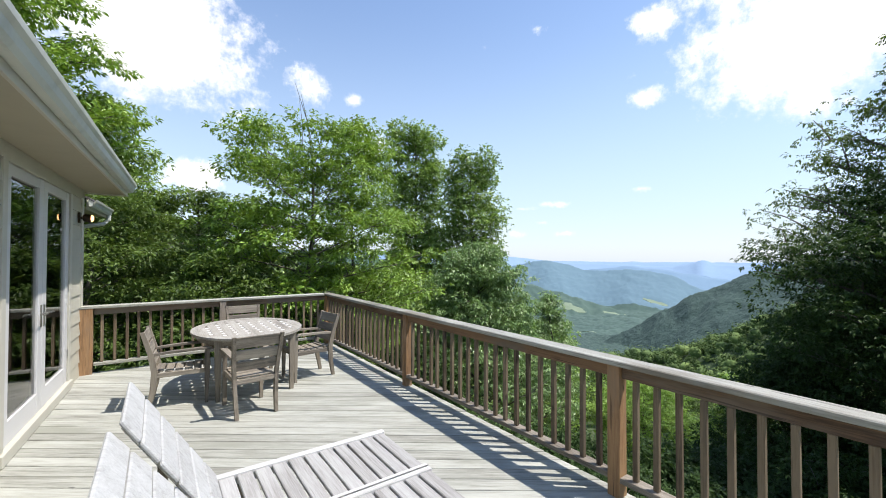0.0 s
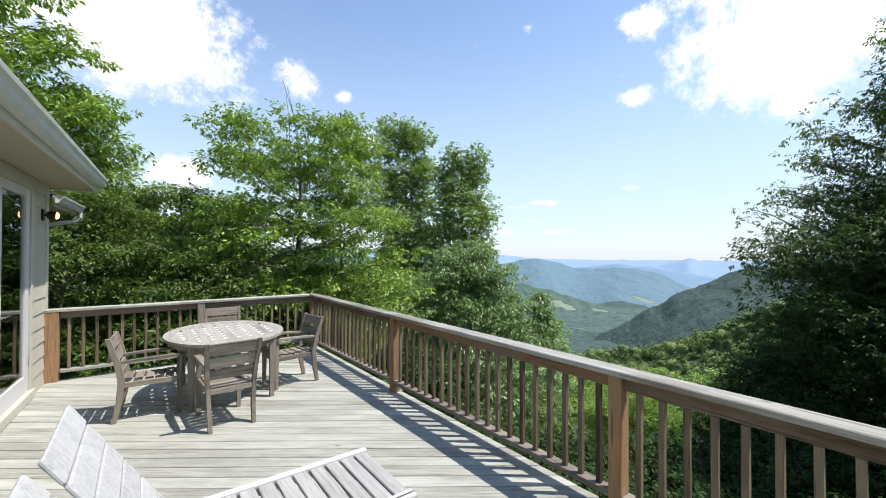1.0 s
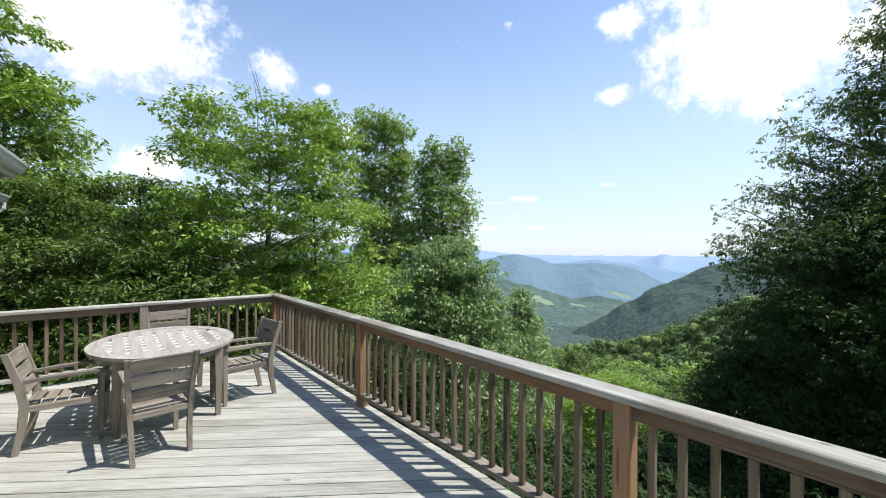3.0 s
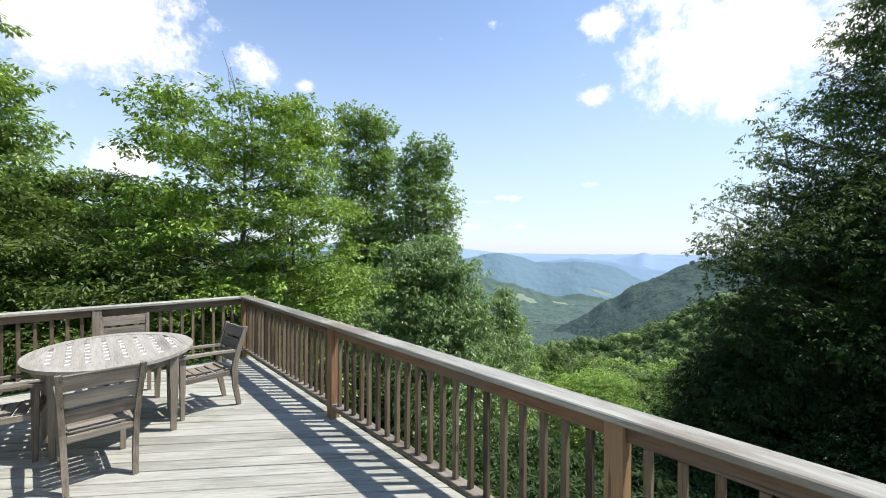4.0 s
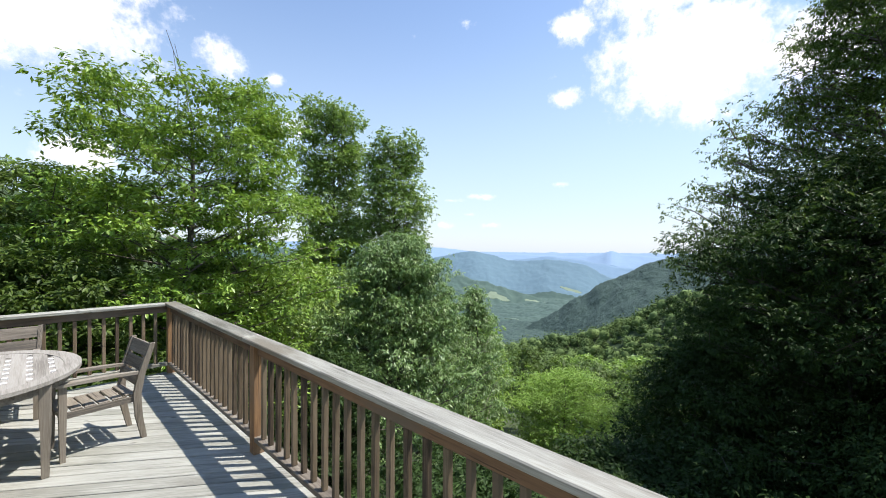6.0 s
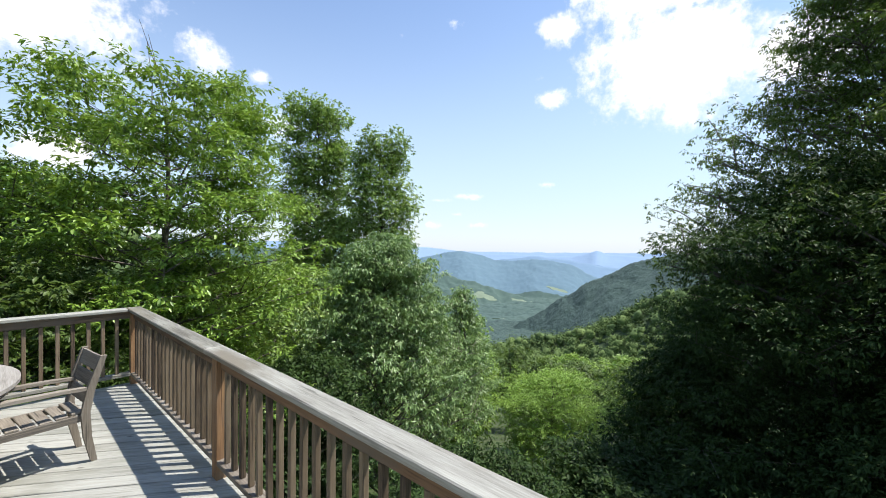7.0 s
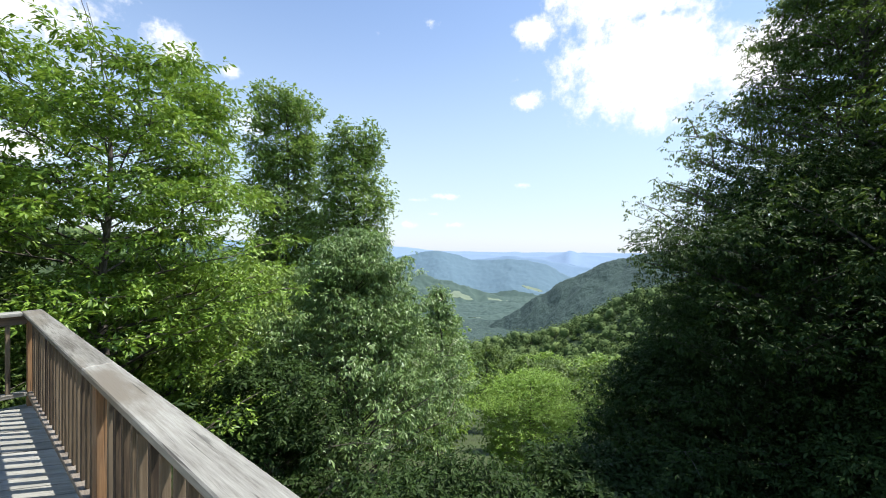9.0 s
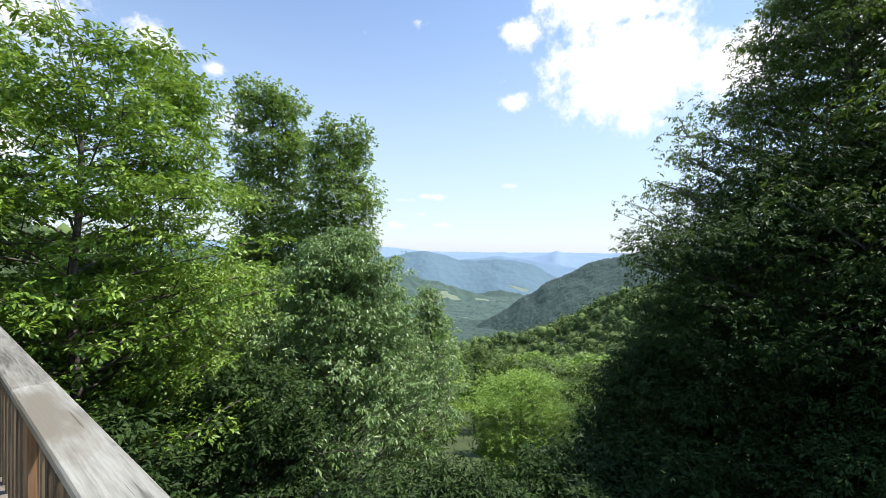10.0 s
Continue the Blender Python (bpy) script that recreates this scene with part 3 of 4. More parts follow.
def table(cx, cy, rx, ry, h):
    t = tagged(empty("oval_table", pose(cx, cy, 0)), "weathered grey teak oval table with a pierced slatted top", "table")
    steps = 64
    inner = 0.115
    bm = bmesh.new()
    loops = []
    for z, k in ((h, 0), (h, 1), (h - 0.028, 1), (h - 0.028, 0)):
        loops.append([bm.verts.new(((rx - inner * (1 - k)) * math.cos(a), (ry - inner * (1 - k)) * math.sin(a), z)) for a in [2 * math.pi * i / steps for i in range(steps)]])
    for r, s in zip(loops, loops[1:] + loops[:1]):
        for i in range(steps):
            j = (i + 1) % steps
            bm.faces.new((r[i], r[j], s[j], s[i]))
    bmesh.ops.recalc_face_normals(bm, faces=bm.faces[:])
    part("rim", bm, TABLE_TOP, t)
    gap, pitch, rows = 0.036, 0.128, 8
    irx, iry = rx - inner + 0.004, ry - inner + 0.004

    def reach(x):
        q = 1 - (x / irx) ** 2
        return iry * math.sqrt(q) if q > 0 else 0.0

    lines = [(i - (rows - 1) / 2) * pitch for i in range(rows)]
    edges = [-irx] + [v for x in lines for v in (x - gap / 2, x + gap / 2)] + [irx]
    for xa, xb in zip(edges[0::2], edges[1::2]):
        bm = bmesh.new()
        cols = [max(-irx, min(irx, xa + (xb - xa) * k / 4)) for k in range(5)]
        top = [(bm.verts.new((x, reach(x), h - 0.003)), bm.verts.new((x, -reach(x), h - 0.003)), bm.verts.new((x, reach(x), h - 0.025)), bm.verts.new((x, -reach(x), h - 0.025))) for x in cols]
        for a, b in zip(top, top[1:]):
            bm.faces.new((a[0], a[1], b[1], b[0])), bm.faces.new((a[2], b[2], b[3], a[3]))
            bm.faces.new((a[0], b[0], b[2], a[2])), bm.faces.new((a[1], a[3], b[3], b[1]))
        bm.faces.new((top[0][0], top[0][2], top[0][3], top[0][1])), bm.faces.new((top[-1][0], top[-1][1], top[-1][3], top[-1][2]))
        bmesh.ops.remove_doubles(bm, verts=bm.verts[:], dist=1e-5)
        part("slat", bm, TABLE_TOP, t)
    made = []
    for nm, mat, hl in (("spacer", PALE, 0.023), ("filler", TABLE_TOP, 0.030)):
        bm = slab(-gap / 2 + 0.0005, gap / 2 - 0.0005, -hl, hl, h - 0.0245, h - 0.0035, 0)
        me = bpy.data.meshes.new(nm)
        bm.to_mesh(me)
        bm.free()
        me.materials.append(mat)
        made.append(me)
    block, filler = made
    for x in lines:
        r = reach(abs(x) + gap / 2)
        count = max(2, round(2 * min(r, 0.46) / 0.155))
        r = count * 0.155 / 2
        for i in range(count):
            for mesh, step in ((block, 0.027), (filler, 0.054 + 0.030)):
                ob = new(mesh.name.split(".")[0], mesh)
                ob.parent = t
                ob.matrix_basis = Matrix.Translation((x, -r + i * 0.155 + step + 0.01, 0))
        for e in (-1, 1):
            full = reach(abs(x) + gap / 2)
            if full > r + 0.02:
                part("filler", slab(x - gap / 2 + 0.0005, x + gap / 2 - 0.0005, *sorted((e * (r + 0.004), e * full)), h - 0.0245, h - 0.0038, 0), TABLE_TOP, t)
    bm = bmesh.new()
    for i in range(steps):
        a, b = 2 * math.pi * i / steps, 2 * math.pi * (i + 1) / steps
        q = []
        for k in (1.0, 0.96):
            for z in (h - 0.028, h - 0.095):
                for u in (a, b):
                    q.append(((rx - 0.06) * k * math.cos(u), (ry - 0.06) * k * math.sin(u), z))
        v = [bm.verts.new(p) for p in q]
        bm.faces.new((v[0], v[1], v[3], v[2])), bm.faces.new((v[4], v[6], v[7], v[5])), bm.faces.new((v[2], v[3], v[7], v[6]))
    bmesh.ops.remove_doubles(bm, verts=bm.verts[:], dist=1e-5)
    part("apron", bm, TEAK_X, t)
    for sx in (-1, 1):
        for sy in (-1, 1):
            bm = bmesh.new()
            x, y = sx * (rx * 0.63), sy * (ry * 0.67)
            ring = [[bm.verts.new((x + sx * o + a * hw, y + sy * o + b * hw, z)) for a, b in ((-1, -1), (1, -1), (1, 1), (-1, 1))] for z, hw, o in ((0, 0.022, 0.0), (0.35, 0.030, 0.004), (h - 0.03, 0.036, 0.0))]
            for r, s in zip(ring, ring[1:]):
                for k in range(4):
                    bm.faces.new((r[k], r[(k + 1) % 4], s[(k + 1) % 4], s[k]))
            bm.faces.new(ring[0][::-1]), bm.faces.new(ring[-1])
            part("leg", bm, TEAK_Z, t)
    return t


table(-1.64, -1.69, 0.635, 0.81, 0.72)


def lounger(rise):
    """A slatted sun lounger with its back raised by so many degrees; origin at the hinge, on the floor, foot towards +x."""
    s = empty("sun_lounger")
    w, L, z = 0.28, 1.03, 0.42
    for y in (-w, w):
        part("side_rail", slab(-0.62, L, y - 0.022, y + 0.022, z - 0.055, z + 0.012, 0.005), SILVER_X, s)
    for x in (-0.56, 0.12, L - 0.10):
        for y in (-w, w):
            part("leg", slab(x - 0.025, x + 0.025, y - 0.0225, y + 0.0225, 0.0, z - 0.055, 0.004), TEAK_Z, s)
    n = 11
    for i in range(n):
        x0 = 0.012 + i * (L - 0.01) / n
        part("seat_slat", slab(x0, x0 + (L - 0.01) / n - 0.014, -w + 0.022, w - 0.022, z - 0.022, z + 0.002, 0.004), SILVER_Y, s)
    tilt = pose(-0.005, 0, z + 0.005, 0, rise, 0)
    back = part("backrest", slab(-0.66, -0.01, -w + 0.07, -w + 0.11, -0.022, 0.0, 0.003, tilt), SILVER_X, s, "raised silver-grey slatted backrest")
    part("batten", slab(-0.66, -0.01, w - 0.11, w - 0.07, -0.022, 0.0, 0.003, tilt), SILVER_X, back)
    for i in range(6):
        x0 = -0.70 + i * 0.117
        part("slat", slab(x0, x0 + 0.109, -w - 0.012, w + 0.012, 0.001, 0.02, 0.006, tilt), SILVER_BACK, back)
    part("prop", slab(-0.26, -0.22, -0.02, 0.02, z - 0.05, z + 0.24 * math.tan(radians(rise)) - 0.03, 0.003), TEAK_Z, s)
    return s


for rise, y, words in ((57, -5.13, "silvered teak sun lounger with steeply raised back"), (53, -5.715, "silvered teak sun lounger with back leaning further")):
    tagged(lounger(rise), words, "sun lounger", "sun loungers side by side").matrix_world = pose(-2.345, y, 0)


# ---- land ----
CAM_AZ = 53.3      # bearing of the valley, degrees from +y towards +x


def curve_at(a, knots):
    xs, ys = zip(*knots)
    return sum(np.interp(a + d, xs, ys) for d in (-0.6, -0.3, 0.0, 0.3, 0.6)) / 5


# ridges: distance, slope of the flanks, and the crest's rise (tangent) by bearing from the valley's
RIDGES = [
    (4500, 0.10, [(-180, -0.0135), (180, -0.0135)]),
    (4000, 0.16, [(-60, 0.012), (-22, 0.010), (-10, 0.0), (-6.5, -0.0052), (-3.7, -0.0122), (0.8, -0.0175), (9, -0.022), (12.6, -0.0227), (14.4, -0.0157), (15.4, -0.006), (16.6, -0.0157), (18.4, -0.0175), (20.5, -0.0209), (24, -0.024), (60, -0.024)]),
    (3200, 0.18, [(-60, -0.03), (0, -0.045), (2.4, -0.0335), (4.8, -0.028), (7.2, -0.0225), (9.5, -0.0285), (13, -0.036), (18, -0.05), (60, -0.06)]),
    (2500, 0.22, [(-60, 0.0), (-14, -0.045), (-9.7, -0.0367), (-7.7, -0.0262), (-4.9, -0.0175), (-2.9, -0.0125), (-0.8, -0.0192), (0.8, -0.0297), (2.4, -0.0367), (5, -0.036), (7.2, -0.031), (9.5, -0.034), (11.8, -0.0419), (13.3, -0.0524), (14.5, -0.0682), (19, -0.083), (60, -0.10)]),
    (1700, 0.24, [(-60, 0.03), (-20, -0.02), (-13, -0.050), (-9.7, -0.0594), (-7.3, -0.0682), (-4, -0.0805), (-1.6, -0.0892), (0.8, -0.0998), (4.1, -0.1192), (8, -0.14), (13, -0.17), (60, -0.2)]),
    (900, 0.26, [(-60, 0.04), (-20, -0.03), (-13, -0.10), (-9, -0.145), (-4.8, -0.182), (-1.5, -0.200), (0.9, -0.208), (4, -0.25), (60, -0.3)]),
    (600, 0.30, [(-60, -0.35), (-2, -0.33), (2.5, -0.222), (4.9, -0.194), (8, -0.160), (11.1, -0.126), (14.1, -0.089), (17, -0.061), (19.8, -0.040), (22.5, -0.028), (26, -0.010), (30, 0.0), (45, 0.04), (90, 0.06), (140, 0.0)]),
    (270, 0.35, [(-180, -0.2), (-60, -0.35), (-1.5, -0.30), (2.5, -0.255), (6.5, -0.236), (10.4, -0.225), (14.2, -0.199), (17.8, -0.169), (21.2, -0.131), (25, -0.10), (35, -0.05), (60, 0.05), (90, 0.08), (140, 0.05), (180, -0.2)]),
    (230, 0.45, [(-180, 0.05), (-130, 0.16), (-90, 0.2), (-62, 0.15), (-48, 0.06), (-36, -0.05), (-24, -0.18), (-10, -0.4), (150, -0.4), (180, 0.05)]),
]


def land_height(x, y):
    """Height of the ground; x and y may be arrays."""
    x, y = np.asarray(x, float), np.asarray(y, float)
    r = np.hypot(x, y + 6) + 1e-6
    a = (np.degrees(np.arctan2(x, y + 6)) - CAM_AZ + 180) % 360 - 180
    fall = np.interp(r, [0, 6, 12, 20, 50, 100, 200, 400, 1000, 1500, 2500, 4900], [-4.2, -4.6, -7.5, -11, -22, -37, -60, -96, -170, -215, -290, -330])
    side = np.clip((-a - 25) / 55, 0, 1)                     # to the left the hillside falls less
    z = fall * (1 - 0.55 * side)
    z = np.where(np.abs(a) > 130, np.maximum(z, -6.0), z)
    for dist, k, crest in RIDGES:
        e = curve_at(a, crest)
        top = 1.7 + dist * e
        z = np.maximum(z, top - k * np.abs(r - dist) - 0.12 * np.maximum(0, dist - r))
    return z


LATTICE = np.random.RandomState(12).rand(512, 512) * 2 - 1


def lattice(u, v):
    """Smooth noise on a plane, for whole arrays."""
    iu, iv = np.floor(u).astype(int), np.floor(v).astype(int)
    fu, fv = u - iu, v - iv
    fu, fv = fu * fu * (3 - 2 * fu), fv * fv * (3 - 2 * fv)
    p = LATTICE[iu % 512, iv % 512] * (1 - fu) + LATTICE[(iu + 1) % 512, iv % 512] * fu
    q = LATTICE[iu % 512, (iv + 1) % 512] * (1 - fu) + LATTICE[(iu + 1) % 512, (iv + 1) % 512] * fu
    return p * (1 - fv) + q * fv


def land_folds(r, a):
    """Spurs and hollows of the hillsides, growing with distance."""
    u, v = np.asarray(a, float) + 200, np.log(np.maximum(r, 1.0)) * 57.3
    out = 0.006 * (np.abs(lattice(u / 3.1, v / 4.2)) - 0.35) + 0.003 * lattice(u / 1.3, v / 1.8 + 40) + 0.0012 * lattice(u / 0.6, v / 0.85 + 80)
    return out * r * np.clip((r - 150) / 300, 0, 1) * np.where(r > 3300, 0.3, np.where(r > 1900, 0.45, 1.0))


def canopy(r, a):
    """The lumpy tops of the woods: rounded crowns with creases between them."""
    u, v = a + 200, np.log(np.maximum(r, 1.0)) * 57.3
    w = u + 0.15 * lattice(u / 0.5, v / 0.9 + 17)
    lump = np.abs(lattice(w / 0.50, v / 0.55)) + 0.6 * np.abs(lattice(w / 0.27 + 9, v / 0.36)) + 0.15 * lattice(w / 0.2 + 5, v / 0.3)
    for _, ca, cr, ha, hr in MEADOWS:
        lump = np.where(((a - ca) / ha) ** 2 + ((r - cr) / hr) ** 2 < 1.2, 0, lump)
    return lump * r * 0.0034 * np.clip((r - 250) / 150, 0, 1) * np.clip((2900 - r) / 900, 0, 1)


MEADOWS = [("pale green pasture on the far valley side", -0.4, 1600, 0.8, 26), ("pale green pasture on the far valley side", 0.9, 1596, 1.0, 18),
           ("pale green pasture on the valley floor", 5.7, 1650, 1.5, 20), ("narrow strip of pale pasture further up the valley", 10.4, 2130, 1.6, 14),
           ("small clearing at the foot of the hill", 2.5, 800, 1.2, 16)]


def land():
    az = np.concatenate([np.arange(-180, -75, 6.0), np.arange(-75, -20, 1.0), np.arange(-20, 30, 0.2), np.arange(30, 80, 1.0), np.arange(80, 180, 6.0)])
    rad = np.concatenate([[0.5], np.geomspace(4, 300, 60)[:-1], np.geomspace(300, 2600, 320)[:-1], np.geomspace(2600, 4900, 50)])
    A, R = np.meshgrid(np.radians(az + CAM_AZ), rad)
    X, Y = R * np.sin(A), R * np.cos(A) - 6
    deg = np.degrees(A).ravel() - CAM_AZ
    Z = land_height(X, Y) + (land_folds(R.ravel(), deg) + canopy(R.ravel(), deg)).reshape(R.shape)
    nr, na = Z.shape
    co = np.stack([X, Y, Z], -1).reshape(-1, 3)
    i = np.arange(nr - 1)[:, None] * na + np.arange(na)[None, :]
    j = np.arange(nr - 1)[:, None] * na + (np.arange(na)[None, :] + 1) % na
    faces = np.stack([i, j, j + na, i + na], -1).reshape(-1, 4)
    me = bpy.data.meshes.new("ground")
    me.from_pydata(co.tolist(), [], faces.tolist())
    me.polygons.foreach_set("use_smooth", [True] * len(me.polygons))
    ob = new("ground", me)
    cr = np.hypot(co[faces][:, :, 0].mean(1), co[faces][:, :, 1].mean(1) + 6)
    for m in (SOIL, UNDER_NEAR, WOODS_MID, WOODS_FAR, WOODS_HAZE_BLUE, WOODS_HAZE_PALE, WOODS_HAZE_FAINT):
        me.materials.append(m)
    # the farther bands take the colours with haze mixed in
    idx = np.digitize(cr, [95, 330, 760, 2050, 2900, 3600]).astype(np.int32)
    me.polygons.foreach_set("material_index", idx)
    return tagged(ob, "wooded mountain slopes falling to a valley, haze put into their colours", "ground", kind="structure")


# floor under the crowns: the shade in the gaps is put into its colour
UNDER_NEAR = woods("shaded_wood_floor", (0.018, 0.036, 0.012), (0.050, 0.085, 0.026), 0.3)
WOODS_NEAR = woods("wooded_slope", (0.040, 0.080, 0.024), (0.155, 0.225, 0.058), 0.07)
# haze is put into these base colours: bluer and paler with distance
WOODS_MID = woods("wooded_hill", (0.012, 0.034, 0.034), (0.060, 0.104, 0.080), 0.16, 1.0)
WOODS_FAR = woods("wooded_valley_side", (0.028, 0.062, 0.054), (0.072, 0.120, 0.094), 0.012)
WOODS_HAZE_BLUE = woods("distant_wooded_ridge", (0.085, 0.150, 0.195), (0.105, 0.180, 0.215), 0.03)
WOODS_HAZE_PALE = woods("distant_blue_ridge", (0.125, 0.205, 0.290), (0.140, 0.225, 0.305), 0.02)
WOODS_HAZE_FAINT = woods("faint_blue_ridge", (0.175, 0.265, 0.375), (0.190, 0.285, 0.395), 0.02)
land()


# ---- trees ----
def leaf_cloud(name, centers, spread, count, size, mat, parent, seed, droop=0.3, flat=0.5, shape=0.42):
    """Many single folded leaves about the given twig points, as one crown mesh."""
    rng = np.random.RandomState(seed)
    spray = 9
    c = np.repeat(np.asarray(centers), max(1, count // spray), axis=0)
    d = rng.normal(size=(len(c), 3))
    d /= np.linalg.norm(d, axis=1)[:, None]
    hub = d * (spread * 0.72 * rng.uniform(0.1, 1, len(c))[:, None] ** 0.6) * np.array([1, 1, flat])
    c = np.repeat(c + hub, spray, axis=0)
    n = len(c)
    d = rng.normal(size=(n, 3)) * np.array([1, 1, 0.45])
    d /= np.linalg.norm(d, axis=1)[:, None]
    off = d * size * rng.uniform(0.1, 0.75, n)[:, None] + np.repeat(hub, spray, axis=0) * 0.15
    p = c + off
    out = off / (np.linalg.norm(off, axis=1)[:, None] + 1e-6)
    t = out * np.array([1, 1, 0.6]) + rng.normal(size=(n, 3)) * 0.35 + np.array([0, 0, -droop])
    t /= np.linalg.norm(t, axis=1)[:, None]
    up = rng.normal(size=(n, 3)) * 0.35 + np.array([0, 0, 1.0])
    s = np.cross(t, up)
    s /= np.linalg.norm(s, axis=1)[:, None] + 1e-9
    nrm = np.cross(s, t)
    L = size * rng.uniform(0.6, 1.25, n)[:, None]
    W = L * shape * 0.5
    v0 = p
    v1 = p + t * L * 0.5 + s * W + nrm * L * 0.06
    v2 = p + t * L - nrm * L * 0.10
    v3 = p + t * L * 0.5 - s * W + nrm * L * 0.06
    co = np.stack([v0, v1, v2, v3], 1).reshape(-1, 3).astype(np.float32)
    b = np.arange(n, dtype=np.int32)[:, None] * 4
    tri = np.concatenate([b + np.array([0, 1, 2]), b + np.array([0, 2, 3])], 1).reshape(-1).astype(np.int32)
    me = bpy.data.meshes.new(name)
    me.vertices.add(len(co))
    me.vertices.foreach_set("co", co.ravel())
    me.loops.add(len(tri))
    me.loops.foreach_set("vertex_index", tri)
    me.polygons.add(len(tri) // 3)
    me.polygons.foreach_set("loop_start", np.arange(0, len(tri), 3, dtype=np.int32))
    me.update(calc_edges=True)
    me.materials.append(mat)
    ob = new(name, me)
    ob.parent = parent
    return ob


def tree(label, x, y, top, crown_low, radius, mat, seed, profile="round", leaf=0.13, per=26, limbs=26, spread=0.55, trunk=0.16, rise=0.45, droop=0.3, flat=0.5,
         lean=(0, 0), subs=5, category="tree", name="tree", bare=0, base=None, shape=0.42):
    rng = random.Random(seed)
    z0 = float(land_height(x, y)) - 0.3 if base is None else base
    th = tagged(empty(name, pose(x, y, z0)), label, category)
    hgt = top - z0
    c0 = max(0.05, (crown_low - z0) / hgt)
    bm = bmesh.new()
    steps = 9
    spine = [Vector((lean[0] * (i / steps) ** 1.3 + rng.uniform(-0.1, 0.1) * (i > 0), lean[1] * (i / steps) ** 1.3 + rng.uniform(-0.1, 0.1) * (i > 0), hgt * i / steps * 0.97)) for i in range(steps + 1)]
    sweep(bm, spine, [trunk * (1 - 0.9 * i / steps) + 0.012 for i in range(steps + 1)], 8)

    def on_spine(h):
        u = max(0.0, min(0.999, h)) * steps
        i = int(u)
        return spine[i].lerp(spine[i + 1], u - i)

    tips = []
    for i in range(limbs):
        h = (i + rng.uniform(0.1, 0.9)) / limbs
        hh = c0 + (1 - c0) * h * 0.97
        if profile == "round":
            k = math.sin(math.pi * (0.16 + 0.80 * h)) ** 0.75
        elif profile == "dome":
            k = math.sin(math.pi * (0.22 + 0.60 * h)) ** 0.6
        elif profile == "cone":
            k = (1 - h) ** 0.72 * (0.75 + 0.25 * min(1, h * 6)) + 0.06
        elif profile == "spire":
            k = (1 - h) ** 1.1 * (0.8 + 0.2 * min(1, h * 5)) + 0.05
        elif profile == "column":
            k = (0.75 + 0.25 * math.sin(math.pi * h)) * (1 - h ** 5 * 0.7)
        else:
            k = (0.35 + 0.65 * math.sin(math.pi * min(1, 0.25 + 0.62 * h)))
        ln = radius * k * rng.uniform(0.70, 1.12)
        az = i * 2.39996 + rng.uniform(-0.5, 0.5)
        a = on_spine(hh)
        up = rise * rng.uniform(0.6, 1.3)
        way = Vector((math.cos(az), math.sin(az), up)).normalized()
        pts = [a]
        for q in range(1, 6):
            f = q / 5
            bend = Vector((rng.uniform(-0.06, 0.06), rng.uniform(-0.06, 0.06), -0.10 * f * droop * 2)) * ln
            pts.append(a + way * ln * f + bend * f)
        r0 = max(0.012, trunk * 0.32 * (1 - 0.7 * h))
        sweep(bm, pts, [r0 * (1 - 0.85 * q / 5) for q in range(6)], 4)
        tips += [pts[3].lerp(pts[4], rng.random()), pts[4], pts[5]]
        side = way.cross(Vector((0, 0, 1))).normalized()
        for q in range(subs):
            f = 0.28 + 0.68 * (q + rng.random() * 0.6) / subs
            i0 = min(4, int(f * 5))
            o = pts[i0].lerp(pts[i0 + 1], f * 5 - i0)
            sgn = 1 if q % 2 else -1
            sl = ln * 0.46 * (1.1 - 0.5 * f) * rng.uniform(0.7, 1.2)
            sd = (side * sgn + way * rng.uniform(0.3, 0.9) + Vector((0, 0, rng.uniform(-0.25, 0.45)))).normalized()
            e = o + sd * sl
            m = o.lerp(e, 0.5) + Vector((0, 0, 0.05 * sl))
            sweep(bm, [o, m, e], [r0 * 0.45, r0 * 0.3, r0 * 0.12], 3)
            tips += [e, m] if sl > spread else [e]
    for k in range(bare):
        e = spine[-1] + Vector((rng.uniform(-0.9, 0.9), rng.uniform(-0.6, 0.6), rng.uniform(1.5, 2.5)))
        s0 = spine[-1] + Vector((rng.uniform(-0.5, 0.5), 0, -0.6))
        sweep(bm, [s0, s0.lerp(e, 0.55) + Vector((0.08, 0, 0)), e], [0.02, 0.013, 0.006], 4)
    tips.append(spine[-1])
    part("trunk", bm, BARK, th)
    leaf_cloud("crown", [tuple(p) for p in tips], spread, per, leaf, mat, th, seed, droop, flat, shape)
    return th


tree("tall bright green broadleaf tree with open layered crown", 2.0, 7.39, 6.0, -5, 4.2, LEAF_BRIGHT, 11, "dome", 0.145, 108, 74, 0.78, 0.19, 0.42, 0.30, 0.36, bare=3, base=-8.5, shape=0.42)
tree("thin green tree with open upper twigs", 4.15, 8.53, 7.98, 0, 1.75, LEAF_BRIGHT, 12, "round", 0.17, 27, 30, 0.55, 0.09, 0.8, 0.3, 0.5, base=-8.5, shape=0.36)
tree("dark leafy tree filling the gap below", 3.78, 10.46, 1.26, -6.5, 4.18, LEAF_DEEP, 13, "round", 0.21, 63, 50, 0.75, 0.12, 0.5, 0.35, 0.6, base=-9)
tree("dark leafy tree filling the gap below", 7.94, 13.14, 1.02, -8, 4.09, LEAF_DEEP, 14, "round", 0.22, 54, 46, 0.75, 0.12, 0.5, 0.35, 0.6, base=-11)
tree("low leafy tree under the deck corner", 1.12, 4.31, -1.64, -6, 2.31, LEAF_SHADE_DARK, 15, "round", 0.18, 54, 36, 0.6, 0.08, 0.5, 0.35, 0.6)
